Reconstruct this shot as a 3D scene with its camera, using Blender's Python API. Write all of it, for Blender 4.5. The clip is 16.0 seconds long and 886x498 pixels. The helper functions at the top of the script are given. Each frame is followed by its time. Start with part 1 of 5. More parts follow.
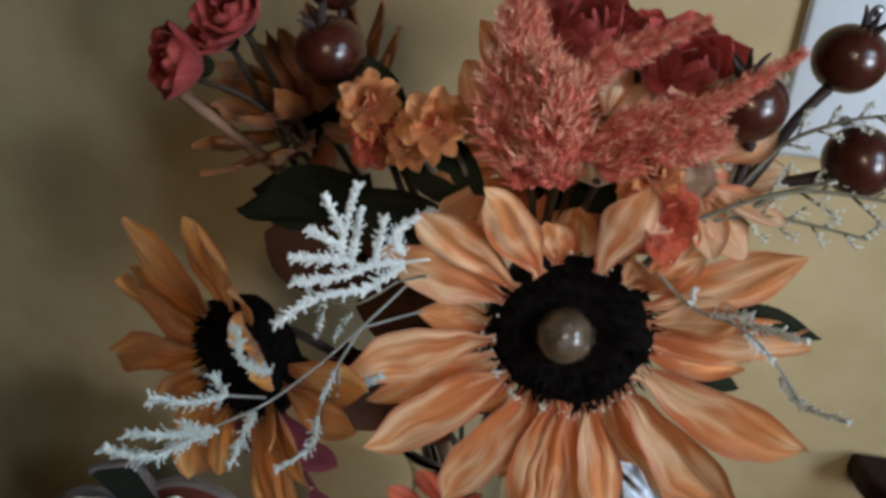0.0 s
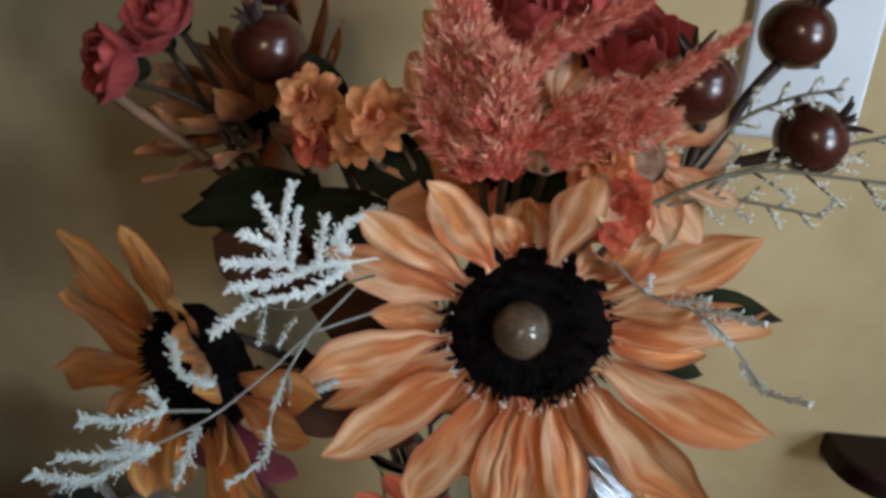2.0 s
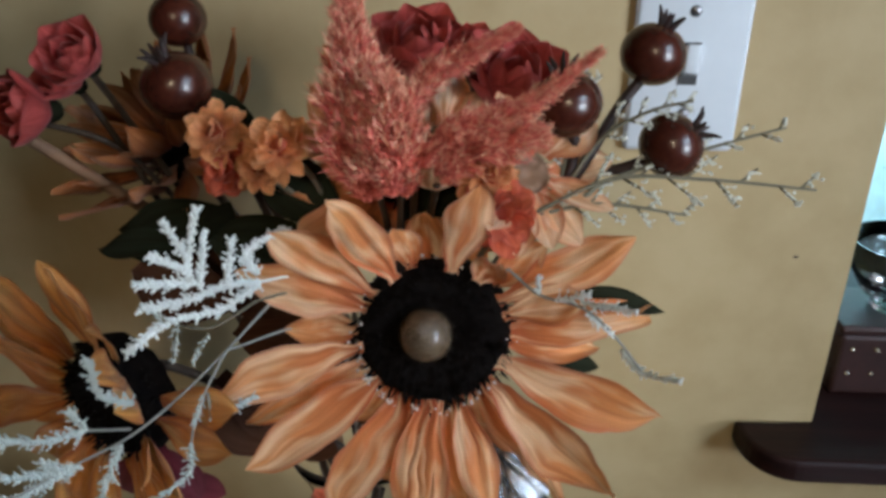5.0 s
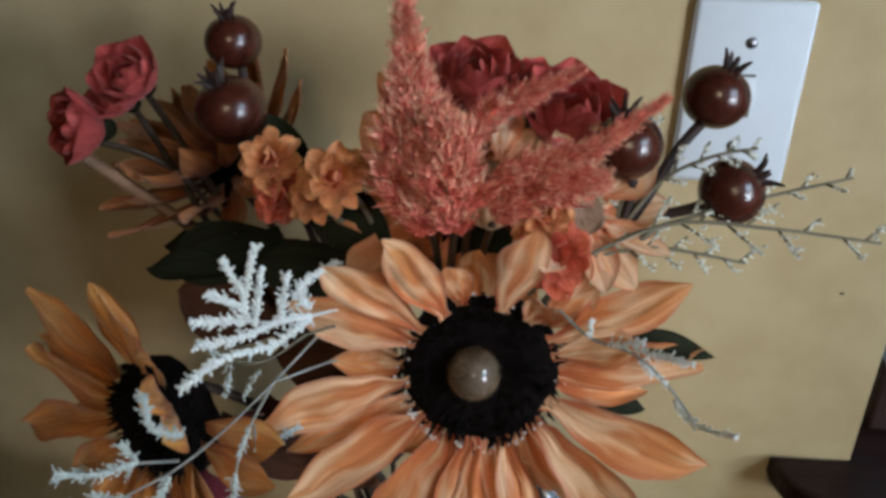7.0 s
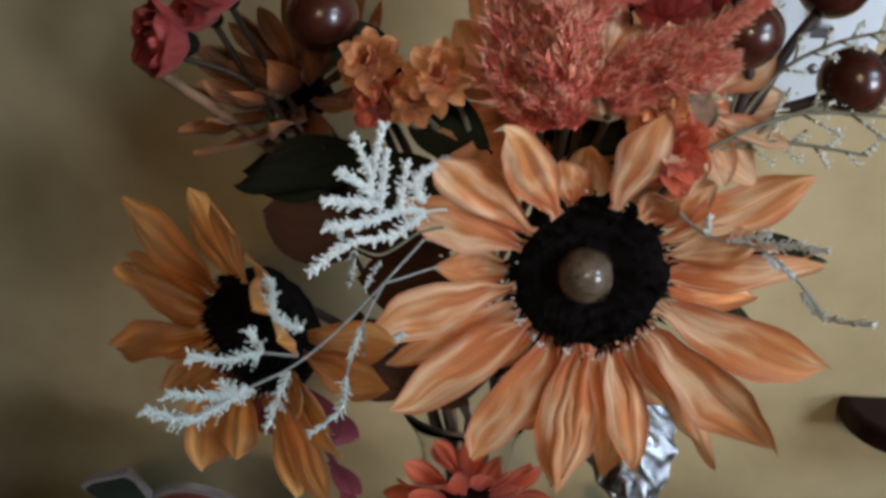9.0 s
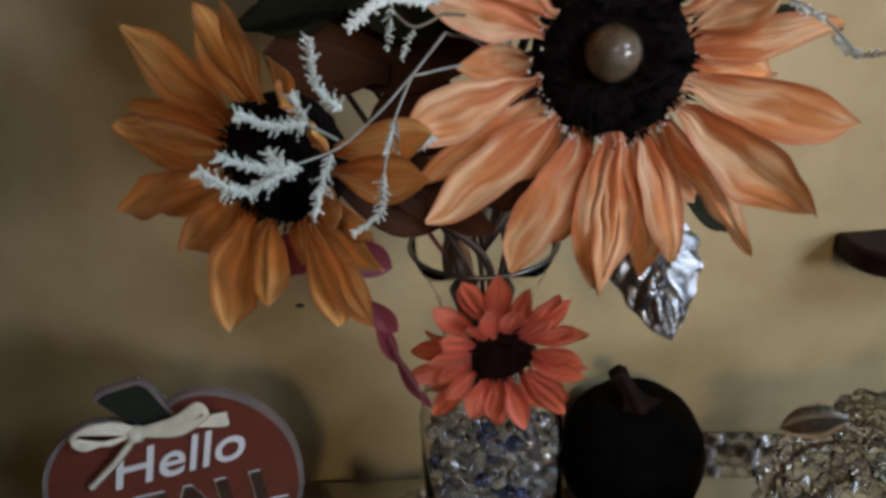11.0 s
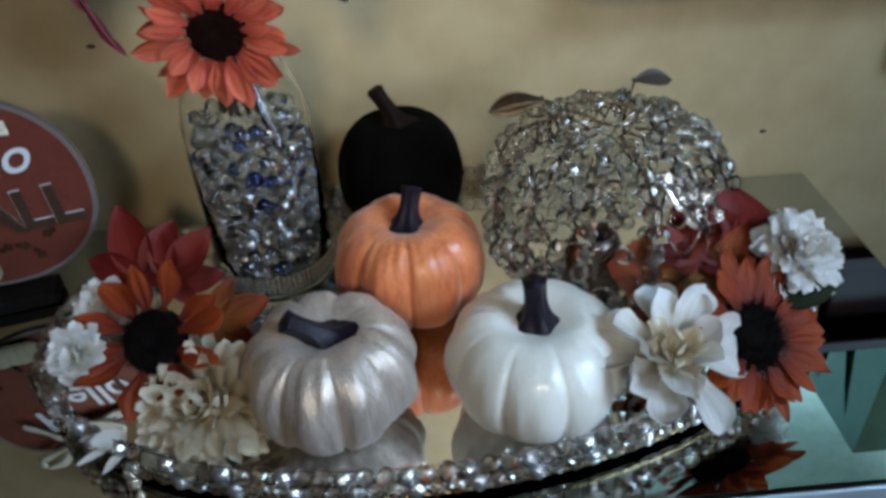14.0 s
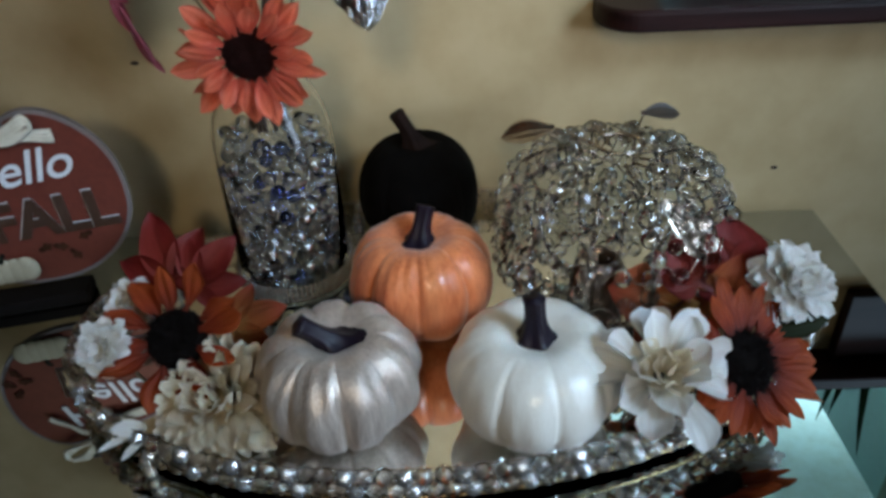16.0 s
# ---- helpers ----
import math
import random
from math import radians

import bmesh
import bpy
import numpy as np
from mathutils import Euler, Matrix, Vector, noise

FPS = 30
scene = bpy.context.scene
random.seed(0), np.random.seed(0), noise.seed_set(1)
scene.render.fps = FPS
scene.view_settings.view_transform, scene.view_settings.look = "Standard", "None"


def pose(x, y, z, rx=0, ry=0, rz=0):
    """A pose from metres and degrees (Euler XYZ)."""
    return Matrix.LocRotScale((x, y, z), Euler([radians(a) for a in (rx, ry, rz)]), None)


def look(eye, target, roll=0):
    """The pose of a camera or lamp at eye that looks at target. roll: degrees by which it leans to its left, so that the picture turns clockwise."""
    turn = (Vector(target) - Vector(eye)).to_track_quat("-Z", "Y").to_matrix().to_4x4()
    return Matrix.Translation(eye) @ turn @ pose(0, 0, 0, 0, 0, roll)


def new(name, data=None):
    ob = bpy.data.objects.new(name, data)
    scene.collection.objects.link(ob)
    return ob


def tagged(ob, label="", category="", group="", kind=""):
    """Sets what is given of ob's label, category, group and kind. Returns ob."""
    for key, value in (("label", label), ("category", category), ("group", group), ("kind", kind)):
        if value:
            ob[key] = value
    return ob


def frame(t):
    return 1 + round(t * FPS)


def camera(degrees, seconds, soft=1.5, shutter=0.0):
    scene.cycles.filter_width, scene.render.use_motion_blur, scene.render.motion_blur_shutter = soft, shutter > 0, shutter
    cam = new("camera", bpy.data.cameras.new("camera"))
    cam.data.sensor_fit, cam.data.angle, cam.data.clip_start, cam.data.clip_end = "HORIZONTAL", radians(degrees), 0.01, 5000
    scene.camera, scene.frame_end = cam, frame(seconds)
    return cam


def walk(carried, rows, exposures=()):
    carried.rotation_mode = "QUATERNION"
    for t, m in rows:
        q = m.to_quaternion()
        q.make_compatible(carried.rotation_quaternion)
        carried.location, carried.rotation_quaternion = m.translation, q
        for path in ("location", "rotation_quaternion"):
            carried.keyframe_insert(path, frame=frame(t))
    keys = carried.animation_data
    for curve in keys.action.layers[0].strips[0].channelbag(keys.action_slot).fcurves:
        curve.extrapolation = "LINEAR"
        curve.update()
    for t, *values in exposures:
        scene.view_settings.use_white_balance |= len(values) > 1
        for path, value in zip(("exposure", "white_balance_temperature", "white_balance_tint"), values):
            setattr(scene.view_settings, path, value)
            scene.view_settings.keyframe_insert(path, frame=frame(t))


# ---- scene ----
cam = camera(61.1, 16.0, soft=3.4)
PATH = [
    (0, (0.132, 0.043, 0.557), (-0.171, 1.807, -0.334), 3.4),
    (0.5, (0.131, 0.044, 0.558), (-0.147, 1.825, -0.308), 2.9),
    (1, (0.132, 0.045, 0.556), (-0.142, 1.823, -0.319), 2.7),
    (1.5, (0.138, 0.05, 0.553), (-0.123, 1.823, -0.334), 2.0),
    (2, (0.141, 0.053, 0.553), (-0.103, 1.825, -0.342), 1.6),
    (2.5, (0.142, 0.048, 0.549), (-0.089, 1.833, -0.323), 1.6),
    (3, (0.137, 0.036, 0.541), (-0.05, 1.85, -0.28), -0.0),
    (3.5, (0.129, 0.031, 0.545), (-0.063, 1.835, -0.296), -0.0),
    (4, (0.148, 0.027, 0.547), (0.042, 1.848, -0.275), -0.2),
    (6.5, (0.162, 0.041, 0.571), (0.035, 1.86, -0.25), 1.3),
    (7, (0.146, 0.04, 0.569), (-0.008, 1.856, -0.254), 1.7),
    (7.5, (0.138, 0.042, 0.567), (-0.039, 1.846, -0.279), 1.9),
    (8, (0.13, 0.036, 0.56), (-0.055, 1.837, -0.288), 2.4),
    (10.5, (0.085, 0.019, 0.488), (-0.026, 1.807, -0.4), -4.1),
    (11, (0.079, 0.005, 0.471), (0.022, 1.782, -0.444), -3.9),
    (11.5, (0.067, -0.013, 0.442), (0.014, 1.745, -0.51), -3.9),
    (12, (0.095, -0.038, 0.429), (0.004, 1.683, -0.586), -4.2),
    (12.5, (0.138, -0.07, 0.413), (0.053, 1.602, -0.681), -3.6),
    (13, (0.171, -0.093, 0.411), (0.134, 1.565, -0.708), -3.5),
    (13.5, (0.193, -0.111, 0.4), (0.186, 1.523, -0.753), -4.3),
    (14, (0.216, -0.116, 0.391), (0.248, 1.493, -0.796), -4.1),
    (14.5, (0.226, -0.123, 0.393), (0.28, 1.482, -0.8), -3.6),
    (15, (0.226, -0.129, 0.395), (0.244, 1.501, -0.763), -3.2),
    (15.5, (0.225, -0.134, 0.399), (0.191, 1.515, -0.733), -3.1),
    (16, (0.229, -0.142, 0.4), (0.189, 1.511, -0.726), -3.0),
]
walk(cam, [(t, look(eye, target, roll)) for t, eye, target, roll in PATH], [(0, -0.68, 5980, 12), (4, -0.62, 5970, 12), (8, -0.58, 5950, 11), (10.5, -0.62, 6200, 16), (12, -0.6, 6120, 14), (14, -0.27, 5370, 9), (16, -0.34, 5520, 9)])
KEY, SKYLIGHT, BACK, FILL = 1.8, 3.1, 205.0, 0.45

# ---- world, window light, lamps ----
world = bpy.data.worlds.new("sky")
scene.world = world
world.use_nodes = True
wn = world.node_tree
sky = wn.nodes.new("ShaderNodeTexSky")
sky.sky_type, sky.sun_disc = "NISHITA", False
sky.sun_elevation, sky.sun_rotation = radians(35), radians(120)
wn.nodes["Background"].inputs[1].default_value = 0.1
wn.links.new(sky.outputs[0], wn.nodes["Background"].inputs[0])


def area_lamp(name, eye, target, sx, sy, watts, color, spread=180.0):
    data = bpy.data.lights.new(name, "AREA")
    data.shape, data.size, data.size_y, data.energy, data.color = "RECTANGLE", sx, sy, watts, color
    data.spread = radians(spread)
    ob = new(name, data)
    ob.matrix_world = look(eye, target)
    return ob


area_lamp("window_daylight", (1.6, -0.95, 0.66), (0.22, 0.5, 0.54), 0.6, 0.5, KEY, (0.88, 0.94, 1.0), 31.0)
area_lamp("window_skylight", (1.6, -0.75, 1.38), (0.33, 0.2, 0.04), 0.7, 0.4, SKYLIGHT, (0.66, 0.86, 1.0), 50.0)
area_lamp("kitchen_daylight", (2.42, 2.25, 0.75), (0.6, 2.5, 0.95), 1.2, 1.0, BACK, (0.55, 0.88, 1.0))
# added warm fill from behind the viewer, lifting the wall around the vase
area_lamp("ceiling_glow", (0.15, -1.9, 1.45), (0.2, 0.5, 0.16), 0.3, 0.3, FILL, (1.0, 0.8, 0.5), 25.0)


# ---- materials ----
def nodes_of(name):
    m = bpy.data.materials.new(name)
    m.use_nodes = True
    return m, m.node_tree, m.node_tree.nodes["Principled BSDF"]


def noise_node(nt, scale, detail=3.0, coord=None, rough=0.55):
    n = nt.nodes.new("ShaderNodeTexNoise")
    n.inputs["Scale"].default_value, n.inputs["Detail"].default_value, n.inputs["Roughness"].default_value = scale, detail, rough
    if coord is None:
        c = nt.nodes.new("ShaderNodeTexCoord")
        coord = c.outputs["Object"]
    nt.links.new(coord, n.inputs["Vector"])
    return n


def ramp(nt, src, stops):
    r = nt.nodes.new("ShaderNodeValToRGB")
    els = r.color_ramp.elements
    while len(els) < len(stops):
        els.new(0.5)
    for e, (p, c) in zip(els, stops):
        e.position, e.color = p, (*c, 1)
    nt.links.new(src, r.inputs[0])
    return r


def mixc(nt, a, b, fac, mode="MIX"):
    m = nt.nodes.new("ShaderNodeMix")
    m.data_type, m.blend_type = "RGBA", mode
    for sock, v in ((m.inputs[0], fac), (m.inputs[6], a), (m.inputs[7], b)):
        if hasattr(v, "is_linked"):
            nt.links.new(v, sock)
        else:
            sock.default_value = v if isinstance(v, float) else (*v, 1)
    return m.outputs[2]


def bump(nt, bsdf, src, strength, dist):
    b = nt.nodes.new("ShaderNodeBump")
    b.inputs["Strength"].default_value, b.inputs["Distance"].default_value = strength, dist
    nt.links.new(src, b.inputs["Height"])
    nt.links.new(b.outputs[0], bsdf.inputs["Normal"])


def plain(name, lo, hi, rough=0.6, metal=0.0, scale=60.0, bumpy=0.15, dist=0.001, island=False, sheen=0.0, coat=0.0, spec=0.5, stretch=None):
    """A surface that wanders between two colours at two scales, with fine relief."""
    m, nt, b = nodes_of(name)
    co = None
    if stretch:
        tc = nt.nodes.new("ShaderNodeTexCoord")
        mp = nt.nodes.new("ShaderNodeMapping")
        mp.inputs["Scale"].default_value = stretch
        nt.links.new(tc.outputs["Object"], mp.inputs[0])
        co = mp.outputs[0]
    n1, n2 = noise_node(nt, scale, 3.0, co), noise_node(nt, scale * 6, 4, co)
    f = nt.nodes.new("ShaderNodeMath")
    f.operation = "MULTIPLY_ADD"
    nt.links.new(n2.outputs[0], f.inputs[0])
    f.inputs[1].default_value = 0.45
    half = nt.nodes.new("ShaderNodeMath")
    half.operation = "MULTIPLY"
    half.inputs[1].default_value = 0.6
    nt.links.new(n1.outputs[0], half.inputs[0])
    nt.links.new(half.outputs[0], f.inputs[2])
    src = f.outputs[0]
    if island:
        g = nt.nodes.new("ShaderNodeNewGeometry")
        av = nt.nodes.new("ShaderNodeMath")
        av.operation = "MULTIPLY_ADD"
        nt.links.new(g.outputs["Random Per Island"], av.inputs[0])
        av.inputs[1].default_value = 0.7
        sh = nt.nodes.new("ShaderNodeMath")
        sh.operation = "MULTIPLY_ADD"
        nt.links.new(src, sh.inputs[0])
        sh.inputs[1].default_value, sh.inputs[2].default_value = 0.5, -0.1
        nt.links.new(sh.outputs[0], av.inputs[2])
        src = av.outputs[0]
    r = ramp(nt, src, [(0.25, lo), (0.75, hi)])
    nt.links.new(r.outputs[0], b.inputs["Base Color"])
    b.inputs["Roughness"].default_value, b.inputs["Metallic"].default_value = rough, metal
    b.inputs["Sheen Weight"].default_value, b.inputs["Coat Weight"].default_value = sheen, coat
    b.inputs["Specular IOR Level"].default_value = spec
    if bumpy:
        bump(nt, b, n2.outputs[0], bumpy, dist)
    return m


def cloth_petal(name, root, mid, tip, rough=0.48, sheen=0.15, pale=None, patch=0.0, streaks=0.55, spec=0.3, thin=0.3):
    """Printed fabric petal: colour runs root to tip, with pale patches, deeper edges, lengthwise streaks and creases."""
    m, nt, b = nodes_of(name)
    uv = nt.nodes.new("ShaderNodeUVMap")
    oi = nt.nodes.new("ShaderNodeObjectInfo")
    k = nt.nodes.new("ShaderNodeMath")
    k.operation = "MULTIPLY"
    k.inputs[1].default_value = 37.0
    nt.links.new(oi.outputs["Random"], k.inputs[0])
    cmb = nt.nodes.new("ShaderNodeCombineXYZ")
    nt.links.new(k.outputs[0], cmb.inputs[0])
    nt.links.new(k.outputs[0], cmb.inputs[2])

    def stretched(scale):
        mp = nt.nodes.new("ShaderNodeMapping")
        mp.inputs["Scale"].default_value = scale
        nt.links.new(uv.outputs[0], mp.inputs[0])
        sc = nt.nodes.new("ShaderNodeVectorMath")
        sc.operation = "ADD"
        nt.links.new(mp.outputs[0], sc.inputs[0])
        nt.links.new(cmb.outputs[0], sc.inputs[1])
        return sc.outputs[0]

    streak = noise_node(nt, 1.0, 3, stretched((9.0, 1.0, 1.0)))
    fine = noise_node(nt, 1.0, 2, stretched((34.0, 2.5, 1.0)))
    sep = nt.nodes.new("ShaderNodeSeparateXYZ")
    nt.links.new(uv.outputs[0], sep.inputs[0])
    along = ramp(nt, sep.outputs[1], [(0.02, root), (0.35, mid), (0.95, tip)]).outputs[0]
    if pale:
        spots = noise_node(nt, 1.0, 2, stretched((2.6, 1.9, 1.0)))
        where = ramp(nt, spots.outputs[0], [(0.44, (0, 0, 0)), (0.64, (patch,) * 3)])
        along = mixc(nt, along, pale, where.outputs[0])
        rim = ramp(nt, sep.outputs[0], [(0.03, (1, 1, 1)), (0.16, (0, 0, 0)), (0.84, (0, 0, 0)), (0.97, (1, 1, 1))])
        deep = mixc(nt, along, root, 0.55)
        along = mixc(nt, along, deep, rim.outputs[0])
    st = ramp(nt, streak.outputs[0], [(0.34, (0.7, 0.5, 0.4)), (0.62, (1.12, 1.12, 1.12))])
    col = mixc(nt, along, st.outputs[0], streaks, "MULTIPLY")
    thread = ramp(nt, fine.outputs[0], [(0.35, (0.84, 0.8, 0.76)), (0.6, (1.05, 1.05, 1.05))])
    col = mixc(nt, col, thread.outputs[0], streaks, "MULTIPLY")
    own = ramp(nt, oi.outputs["Random"], [(0.0, (0.86, 0.83, 0.8)), (1.0, (1.08, 1.1, 1.1))])
    col = mixc(nt, col, own.outputs[0], 1.0, "MULTIPLY")
    nt.links.new(col, b.inputs["Base Color"])
    b.inputs["Roughness"].default_value = rough
    b.inputs["Sheen Weight"].default_value = sheen
    b.inputs["Specular IOR Level"].default_value = spec
    bump(nt, b, streak.outputs[0], 0.4, 0.0012)
    if thin:
        tr = nt.nodes.new("ShaderNodeBsdfTranslucent")
        nt.links.new(col, tr.inputs["Color"])
        both = nt.nodes.new("ShaderNodeMixShader")
        both.inputs[0].default_value = thin
        nt.links.new(b.outputs[0], both.inputs[1])
        nt.links.new(tr.outputs[0], both.inputs[2])
        nt.links.new(both.outputs[0], nt.nodes["Material Output"].inputs["Surface"])
    return m


def glassy(name, color, rough=0.02, ior=1.45):
    m, nt, b = nodes_of(name)
    b.inputs["Base Color"].default_value = (*color, 1)
    b.inputs["Roughness"].default_value, b.inputs["IOR"].default_value = rough, ior
    b.inputs["Transmission Weight"].default_value = 1.0
    return m


def island_glass(name, stops, rough=0.0):
    m, nt, b = nodes_of(name)
    g = nt.nodes.new("ShaderNodeNewGeometry")
    r = ramp(nt, g.outputs["Random Per Island"], stops)
    r.color_ramp.interpolation = "CONSTANT"
    silvered = ramp(nt, g.outputs["Random Per Island"], [(0.1, (0, 0, 0)), (0.11, (0.8, 0.8, 0.8)), (0.22, (0.8, 0.8, 0.8)), (0.23, (0, 0, 0))])
    nt.links.new(silvered.outputs[0], b.inputs["Metallic"])
    nt.links.new(r.outputs[0], b.inputs["Base Color"])
    b.inputs["Roughness"].default_value, b.inputs["IOR"].default_value = rough, 1.5
    b.inputs["Transmission Weight"].default_value = 1.0
    b.inputs["Coat Weight"].default_value = 1.0
    return m


def wall_paint(name, lo, hi):
    m, nt, b = nodes_of(name)
    n1, n2, n3 = noise_node(nt, 3.0, 4), noise_node(nt, 22.0, 4), noise_node(nt, 420.0, 2)
    r = ramp(nt, n1.outputs[0], [(0.3, lo), (0.7, hi)])
    sm = ramp(nt, n2.outputs[0], [(0.3, (0.86, 0.82, 0.74)), (0.65, (1.05, 1.05, 1.05))])
    nt.links.new(mixc(nt, r.outputs[0], sm.outputs[0], 0.7, "MULTIPLY"), b.inputs["Base Color"])
    b.inputs["Roughness"].default_value = 0.65
    b.inputs["Specular IOR Level"].default_value = 0.25
    bump(nt, b, n3.outputs[0], 0.12, 0.0008)
    return m


def dark_wood(name, lo, hi, rough=0.3, spec=0.5):
    m, nt, b = nodes_of(name)
    c = nt.nodes.new("ShaderNodeTexCoord")
    mp = nt.nodes.new("ShaderNodeMapping")
    mp.inputs["Scale"].default_value = (4, 60, 60)
    nt.links.new(c.outputs["Object"], mp.inputs[0])
    n = noise_node(nt, 1.5, 5, mp.outputs[0])
    r = ramp(nt, n.outputs[0], [(0.3, lo), (0.7, hi)])
    nt.links.new(r.outputs[0], b.inputs["Base Color"])
    b.inputs["Roughness"].default_value = rough
    b.inputs["Specular IOR Level"].default_value = spec
    bump(nt, b, n.outputs[0], 0.15, 0.001)
    return m


def mirror_mat(name, color, smear=0.03):
    m, nt, b = nodes_of(name)
    n = noise_node(nt, 18.0, 5)
    r = ramp(nt, n.outputs[0], [(0.45, (0.004,) * 3), (0.75, (smear,) * 3)])
    nt.links.new(r.outputs[0], b.inputs["Roughness"])
    b.inputs["Base Color"].default_value = (*color, 1)
    b.inputs["Metallic"].default_value = 1.0
    return m


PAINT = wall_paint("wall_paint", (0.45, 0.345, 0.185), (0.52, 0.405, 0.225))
# wall colour darkened for the unseen walls, so less light bounces back
PAINT_LOW_BOUNCE = wall_paint("low_bounce_paint", (0.22, 0.17, 0.09), (0.28, 0.22, 0.12))
CEIL = wall_paint("ceiling_paint", (0.5, 0.48, 0.42), (0.56, 0.54, 0.48))
FLOOR = dark_wood("floor_boards", (0.05, 0.03, 0.018), (0.1, 0.06, 0.035))
SILLWOOD = dark_wood("sill_wood", (0.01, 0.004, 0.004), (0.03, 0.01, 0.009), 0.5, 0.2)
MIRROR = mirror_mat("table_mirror", (0.5, 0.51, 0.48))
TRAYGLASS = mirror_mat("tray_mirror", (0.9, 0.89, 0.85), 0.05)
GOLDMETAL = plain("gold_metal", (0.55, 0.42, 0.22), (0.75, 0.6, 0.36), 0.25, 1.0)
SILVERWIRE = plain("silver_wire", (0.28, 0.23, 0.18), (0.6, 0.51, 0.43), 0.26, 1.0)
SILVERLEAF = plain("silver_leaf", (0.2, 0.205, 0.22), (0.62, 0.65, 0.7), 0.2, 1.0, 120, 0.5, 0.0015)
CRYSTAL = glassy("crystal", (0.97, 0.97, 0.97), 0.0, 1.55)
FOILED = plain("foiled_crystal", (0.55, 0.55, 0.56), (0.95, 0.95, 0.96), 0.08, 0.85, 240, 0.3, 0.001, coat=1.0)
VASEGLASS = glassy("vase_glass", (0.985, 0.99, 0.985), 0.0, 1.1)
BEADGLASS = island_glass("bead_glass", [(0.0, (0.93, 0.95, 0.97)), (0.4, (0.78, 0.81, 0.9)), (0.7, (0.5, 0.53, 0.58)), (0.82, (0.25, 0.32, 0.7)), (0.92, (0.9, 0.92, 0.93))])
PLASTIC = plain("white_plastic", (0.6, 0.64, 0.68), (0.66, 0.7, 0.73), 0.6, 0, 20, 0.03)
PL_DARK = plain("slot_shade", (0.03, 0.03, 0.03), (0.06, 0.06, 0.06), 0.5)
STEEL = plain("screw_steel", (0.12, 0.12, 0.125), (0.24, 0.24, 0.25), 0.35, 1.0)
PET_MAIN = cloth_petal("sunflower_petal", (0.5, 0.11, 0.035), (0.72, 0.25, 0.08), (0.82, 0.38, 0.14), pale=(0.94, 0.67, 0.41), patch=1.0)
PET_LEFT = cloth_petal("ochre_petal", (0.4, 0.1, 0.022), (0.7, 0.26, 0.05), (0.78, 0.38, 0.1), pale=(0.85, 0.52, 0.2), patch=0.7)
# back bloom's shade is mixed into this petal colour
PET_BACK_SHADED = cloth_petal("rust_petal_shaded", (0.09, 0.026, 0.012), (0.32, 0.1, 0.03), (0.44, 0.18, 0.06), thin=0.08)
PET_RED = cloth_petal("coral_petal", (0.4, 0.04, 0.02), (0.6, 0.1, 0.05), (0.7, 0.17, 0.08), pale=(0.7, 0.2, 0.13), patch=0.6)
PET_CREAM = cloth_petal("cream_petal", (0.5, 0.38, 0.2), (0.68, 0.57, 0.37), (0.78, 0.71, 0.56), streaks=0.22)
PET_WHITE = cloth_petal("white_petal", (0.66, 0.62, 0.48), (0.85, 0.84, 0.78), (0.88, 0.88, 0.88), streaks=0.22)
PET_ROSE = cloth_petal("rose_petal", (0.26, 0.02, 0.022), (0.5, 0.05, 0.05), (0.6, 0.11, 0.1), 0.6, pale=(0.6, 0.12, 0.11), patch=0.6)
PET_STRIPE = cloth_petal("striped_petal", (0.6, 0.16, 0.06), (0.82, 0.42, 0.2), (0.86, 0.6, 0.38), pale=(0.92, 0.74, 0.52), patch=1.0)
PET_PEACH = cloth_petal("peach_petal", (0.55, 0.13, 0.06), (0.74, 0.29, 0.11), (0.8, 0.4, 0.17))
MAPLE = cloth_petal("maple_leaf", (0.17, 0.026, 0.014), (0.22, 0.022, 0.016), (0.17, 0.015, 0.014), 0.5, 0.0)
# orange of the tray daisies, darkened to include the shade on them
PET_RUST_SHADED = cloth_petal("burnt_petal_shaded", (0.1, 0.011, 0.004), (0.23, 0.03, 0.007), (0.36, 0.07, 0.014), 0.6, 0.0)
AUTUMN = cloth_petal("autumn_leaf", (0.5, 0.3, 0.09), (0.42, 0.13, 0.035), (0.3, 0.05, 0.022), 0.6, 0.0)
WINE = cloth_petal("wine_leaf", (0.14, 0.018, 0.03), (0.2, 0.03, 0.05), (0.24, 0.045, 0.065))
# leaf green taken down to carry the shadow between the bouquet's flowers
GREENLEAF_SHADED = cloth_petal("shaded_leaf", (0.012, 0.014, 0.007), (0.016, 0.02, 0.01), (0.024, 0.028, 0.016), 0.85, 0.0, spec=0.1, thin=0.0)
BROWNLEAF = cloth_petal("brown_leaf", (0.035, 0.015, 0.01), (0.06, 0.028, 0.016), (0.08, 0.035, 0.02), 0.7, 0.0, spec=0.1, thin=0.0)
SEED = plain("seed_velvet", (0.002, 0.0015, 0.0015), (0.012, 0.008, 0.007), 0.9, 0, 300, 0.9, 0.003, spec=0.1)
REDSEED = plain("red_seed", (0.008, 0.002, 0.002), (0.03, 0.008, 0.006), 0.9, 0, 300, 0.9, 0.003, spec=0.1)
KNOB = plain("amber_knob", (0.03, 0.02, 0.012), (0.14, 0.095, 0.056), 0.12, 0, 160, 0.9, 0.001, coat=0.8)
GLITTER = plain("clear_drop", (0.5, 0.4, 0.36), (0.8, 0.75, 0.7), 0.1, 0, 200, 0.1, coat=0.5)
POD = plain("berry_skin", (0.012, 0.003, 0.003), (0.085, 0.02, 0.01), 0.27, 0, 55, 0.15, coat=0.15)
